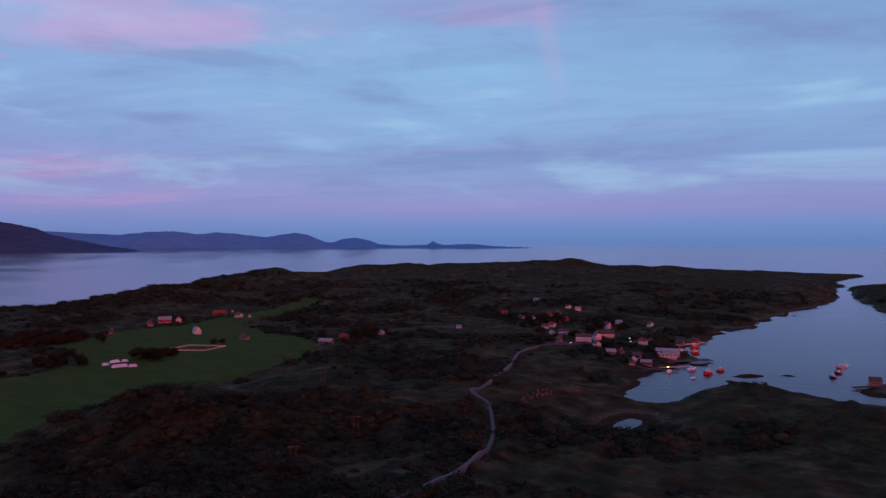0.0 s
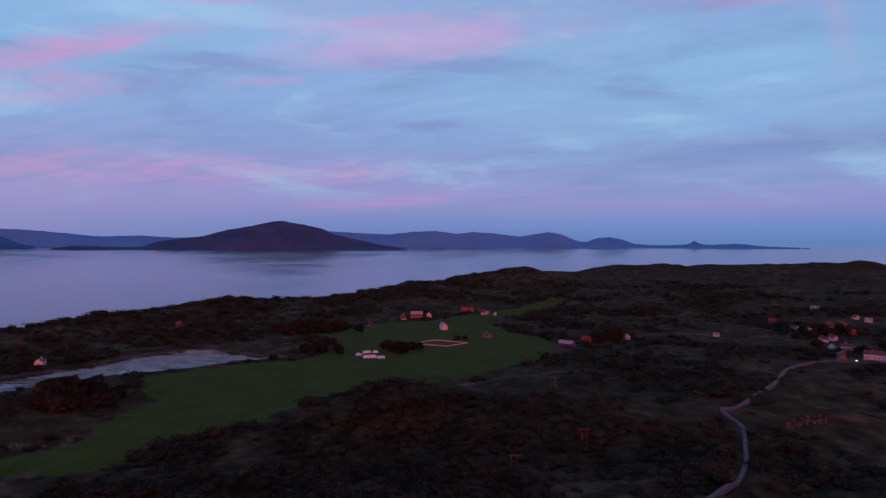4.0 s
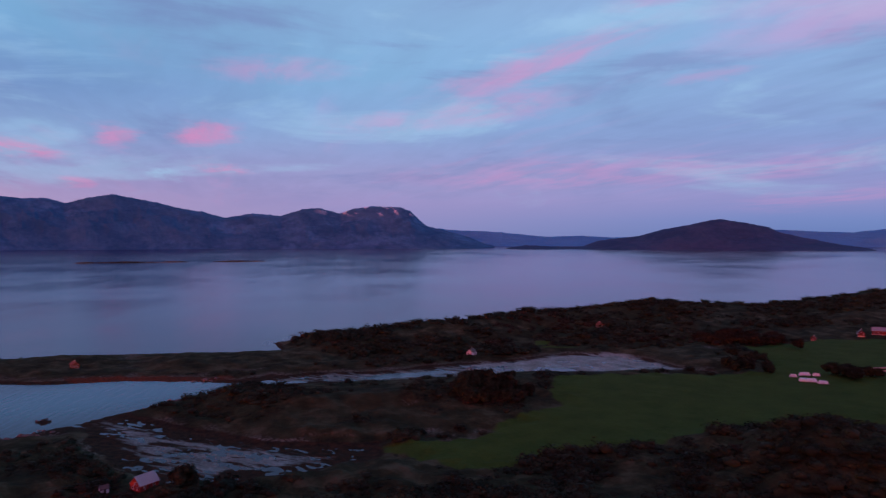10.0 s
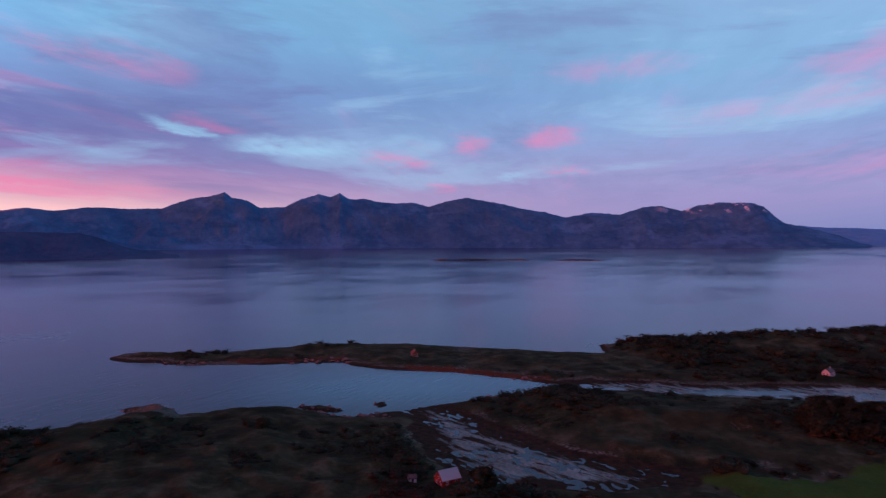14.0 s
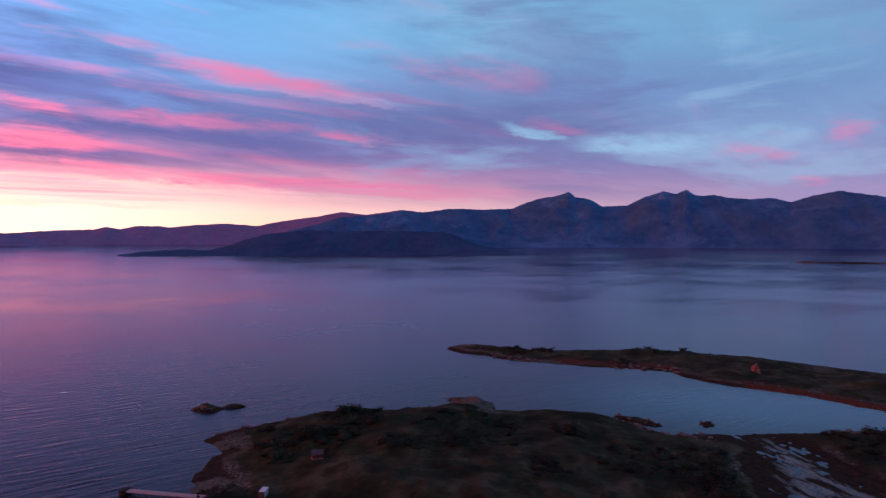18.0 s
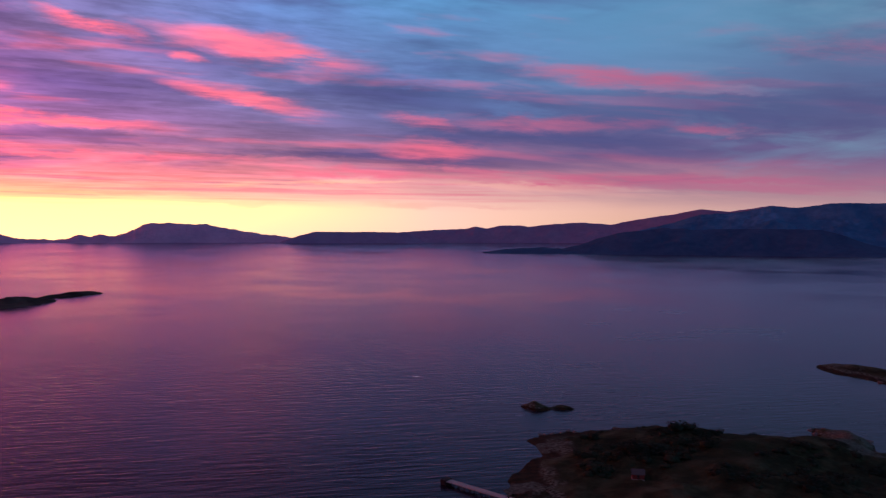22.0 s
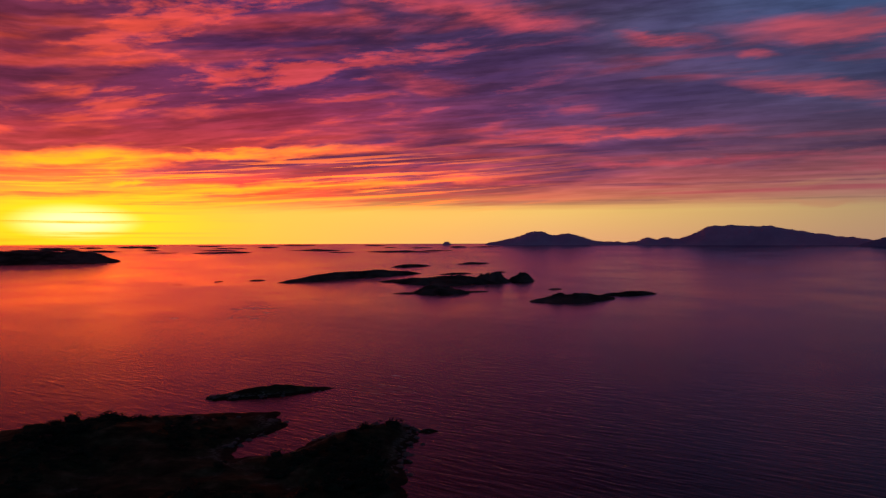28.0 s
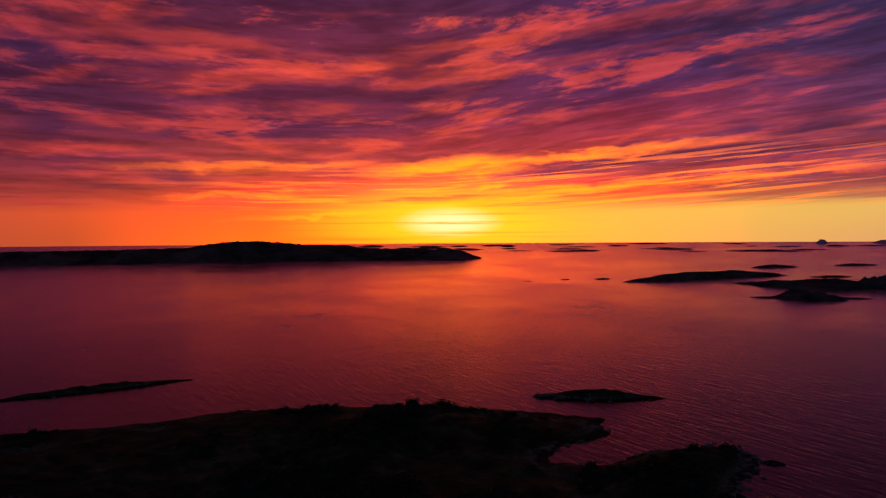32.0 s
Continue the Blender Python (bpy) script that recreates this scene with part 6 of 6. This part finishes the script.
def tree(x, y, tall, wide, leaf, label):
    """A tree with a tapered trunk, limbs and a ragged crown of leaf tufts."""
    z = ground_z(x, y)
    ob = holder("tree", x, y, z, 0, label, "tree", "trees by the houses")
    r = np.random.default_rng(int(abs(x * 7 + y * 13)))
    bm = bmesh.new()
    tube(bm, (0, 0, -0.4), (0.1, 0, tall * 0.45), 0.03 * tall, 0.02 * tall)
    tube(bm, (0.1, 0, tall * 0.45), (0, 0.1, tall * 0.9), 0.02 * tall, 0.006 * tall)
    part("trunk", bm, bark_mat, ob)
    heads = []
    for k in range(9):
        a, h = 2.4 * k + r.random(), tall * (0.3 + 0.6 * k / 9)
        reach = wide * 0.5 * (0.9 - 0.6 * abs(k / 9 - 0.35))
        q = (reach * math.cos(a), reach * math.sin(a), h + 0.08 * tall)
        bm = bmesh.new()
        tube(bm, (0, 0, h * 0.85), q, 0.010 * tall, 0.004 * tall, 6)
        part("limb", bm, bark_mat, ob)
        heads.append(q)
    heads.append((0, 0, tall * 0.86))
    pts, tris, count = [], [], 0
    for k, q in enumerate(heads):
        for extra in range(4):
            cv_, cf_ = CLUMPS[(k + extra) % len(CLUMPS)]
            s = wide * (0.30 + 0.16 * r.random())
            p = np.array(q) + r.normal(size=3) * 0.06 * wide
            pts.append(cv_ * s * np.array([1.2, 1.2, 1.1]) + p - np.array([0, 0, 0.4 * s]))
            tris.append(cf_ + count)
            count += len(cv_)
    crown = new("crown", sheet_mesh("crown", np.concatenate(pts), np.concatenate(tris), leaf, True))
    crown.parent = ob


tree(-303, 143, 9.0, 8, dark_leaf, "round dark tree beside the red boathouse")
tree(-302, 146, 5.5, 5, dark_leaf, "small dark tree beside the inlet")
tree(-96, 752, 11, 8, dark_leaf, "dark tree behind the orange-roofed farmhouse")
tree(-84, 776, 12, 10, dark_leaf, "tall dark tree between farm and cottage")
tree(-78, 786, 11, 9, dark_leaf, "dark tree beside the white cottage")
tree(-128, 742, 12, 7, dark_leaf, "slender dark tree behind the barn")
tree(-266, 628, 6, 8, dark_leaf, "spreading dark tree on the meadow")
tree(-252, 632, 6, 8, dark_leaf, "low dark tree on the meadow")
tree(-270, 640, 5, 6, dark_leaf, "bushy dark tree near the bales")
tree(-230, 700, 5, 5, dark_leaf, "small tree at the churchyard wall")
tree(-222, 703, 5, 5, dark_leaf, "small tree behind the churchyard wall")
tree(190, 850, 9, 10, dark_leaf, "dark tree between the village houses")
tree(178, 838, 8, 9, dark_leaf, "dark tree above the village green")
tree(215, 838, 8, 9, dark_leaf, "dark tree beside the tall white house")
tree(112, 800, 8, 8, dark_leaf, "dark tree beside the village road")
tree(148, 780, 7, 8, dark_leaf, "dark tree behind the large white house")
tree(-405, 770, 9, 8, rust_leaf, "russet tree in the copse")
tree(-380, 720, 10, 9, rust_leaf, "large russet tree in the copse")
tree(-350, 715, 9, 8, rust_leaf, "russet tree at the copse's edge")
def grove(outline, count, leaf, label, seed):
    """Trees set at random inside an outline, a few metres apart."""
    r = np.random.default_rng(seed)
    pts, lo, hi = [], np.min(outline, axis=0), np.max(outline, axis=0)
    for k in range(900):
        q = lo + r.random(2) * (hi - lo)
        if len(pts) < count and inside(q[:1], q[1:], outline)[0] > 1 and all(math.hypot(*(q - p)) > 6 for p in pts):
            pts.append(q)
    for q in pts:
        tall = 5.5 + 3.5 * r.random()
        tree(float(q[0]), float(q[1]), tall, tall * (0.85 + 0.3 * r.random()), leaf, label)


grove(COPSE, 34, rust_leaf, "russet autumn tree in the dense copse", 3)
grove(RED_COPSE, 22, dark_leaf, "dark tree in the wood by the meadow", 4)
grove([(-280, 612), (-246, 606), (-236, 636), (-274, 642)], 7, dark_leaf, "dark tree in the clump beside the bales", 5)
grove([(-330, 560), (-300, 585), (-345, 650), (-370, 640)], 10, dark_leaf, "dark tree along the creek's edge", 6)
grove([(100, 860), (150, 900), (190, 960), (150, 990), (100, 900)], 12, dark_leaf, "dark tree among the village houses", 8)
tree(-345, -82, 4, 5, dark_leaf, "low dark tree in the heath by the shore")
tree(-395, 40, 4.5, 5, dark_leaf, "low dark tree on the headland")


# ---- boulders along the shores ----
def boulders(name, count, label):
    """Half-sunk rocks strewn along the water's edge, in one mesh."""
    bm = bmesh.new()
    bmesh.ops.create_icosphere(bm, subdivisions=1, radius=1.0)
    ball = np.array([v.co[:] for v in bm.verts])
    tri = np.array([[v.index for v in f.verts] for f in bm.faces])
    bm.free()
    a, d = np.radians(20 + 220 * rng.random(60000)), 150 + 520 * rng.random(60000)
    bx, by = CENTRE[0] - d * np.sin(a), CENTRE[1] + d * np.cos(a)
    off, bz = land(bx, by)
    stony = fbm(bx, by, 60, 3) > 0.05
    pick = np.nonzero((bz > -0.7) & (bz < 1.6) & (off < 14) & stony & (inside(bx, by, INLET) < -4) & (inside(bx, by, CREEK) < -4))[0][:count]
    size = 0.5 + 1.9 * rng.random(len(pick)) ** 3
    shape = 1 + 0.5 * (rng.random((len(pick), len(ball))) - 0.5)
    pts = ball[None] * shape[..., None] * size[:, None, None] * np.array([1.2, 1.0, 0.62])
    turn = rng.random(len(pick))[:, None] * 6.283
    x = pts[..., 0] * np.cos(turn) - pts[..., 1] * np.sin(turn) + bx[pick][:, None]
    y = pts[..., 0] * np.sin(turn) + pts[..., 1] * np.cos(turn) + by[pick][:, None]
    z = pts[..., 2] + np.maximum(bz[pick], -0.3)[:, None]
    faces = (tri[None] + (np.arange(len(pick)) * len(ball))[:, None, None]).reshape(-1, 3)
    me = sheet_mesh(name, np.stack([x, y, z], -1).reshape(-1, 3), faces, shore_stone, False)
    return tagged(new(name, me), label, "rocks", kind="stuff")


shore_stone = plain("shore_stone", (0.10, 0.09, 0.087), 0.85, 0, 0.9, 0.6)
boulders("shore_rocks", 1500, "grey boulders strewn along the rocky shores")
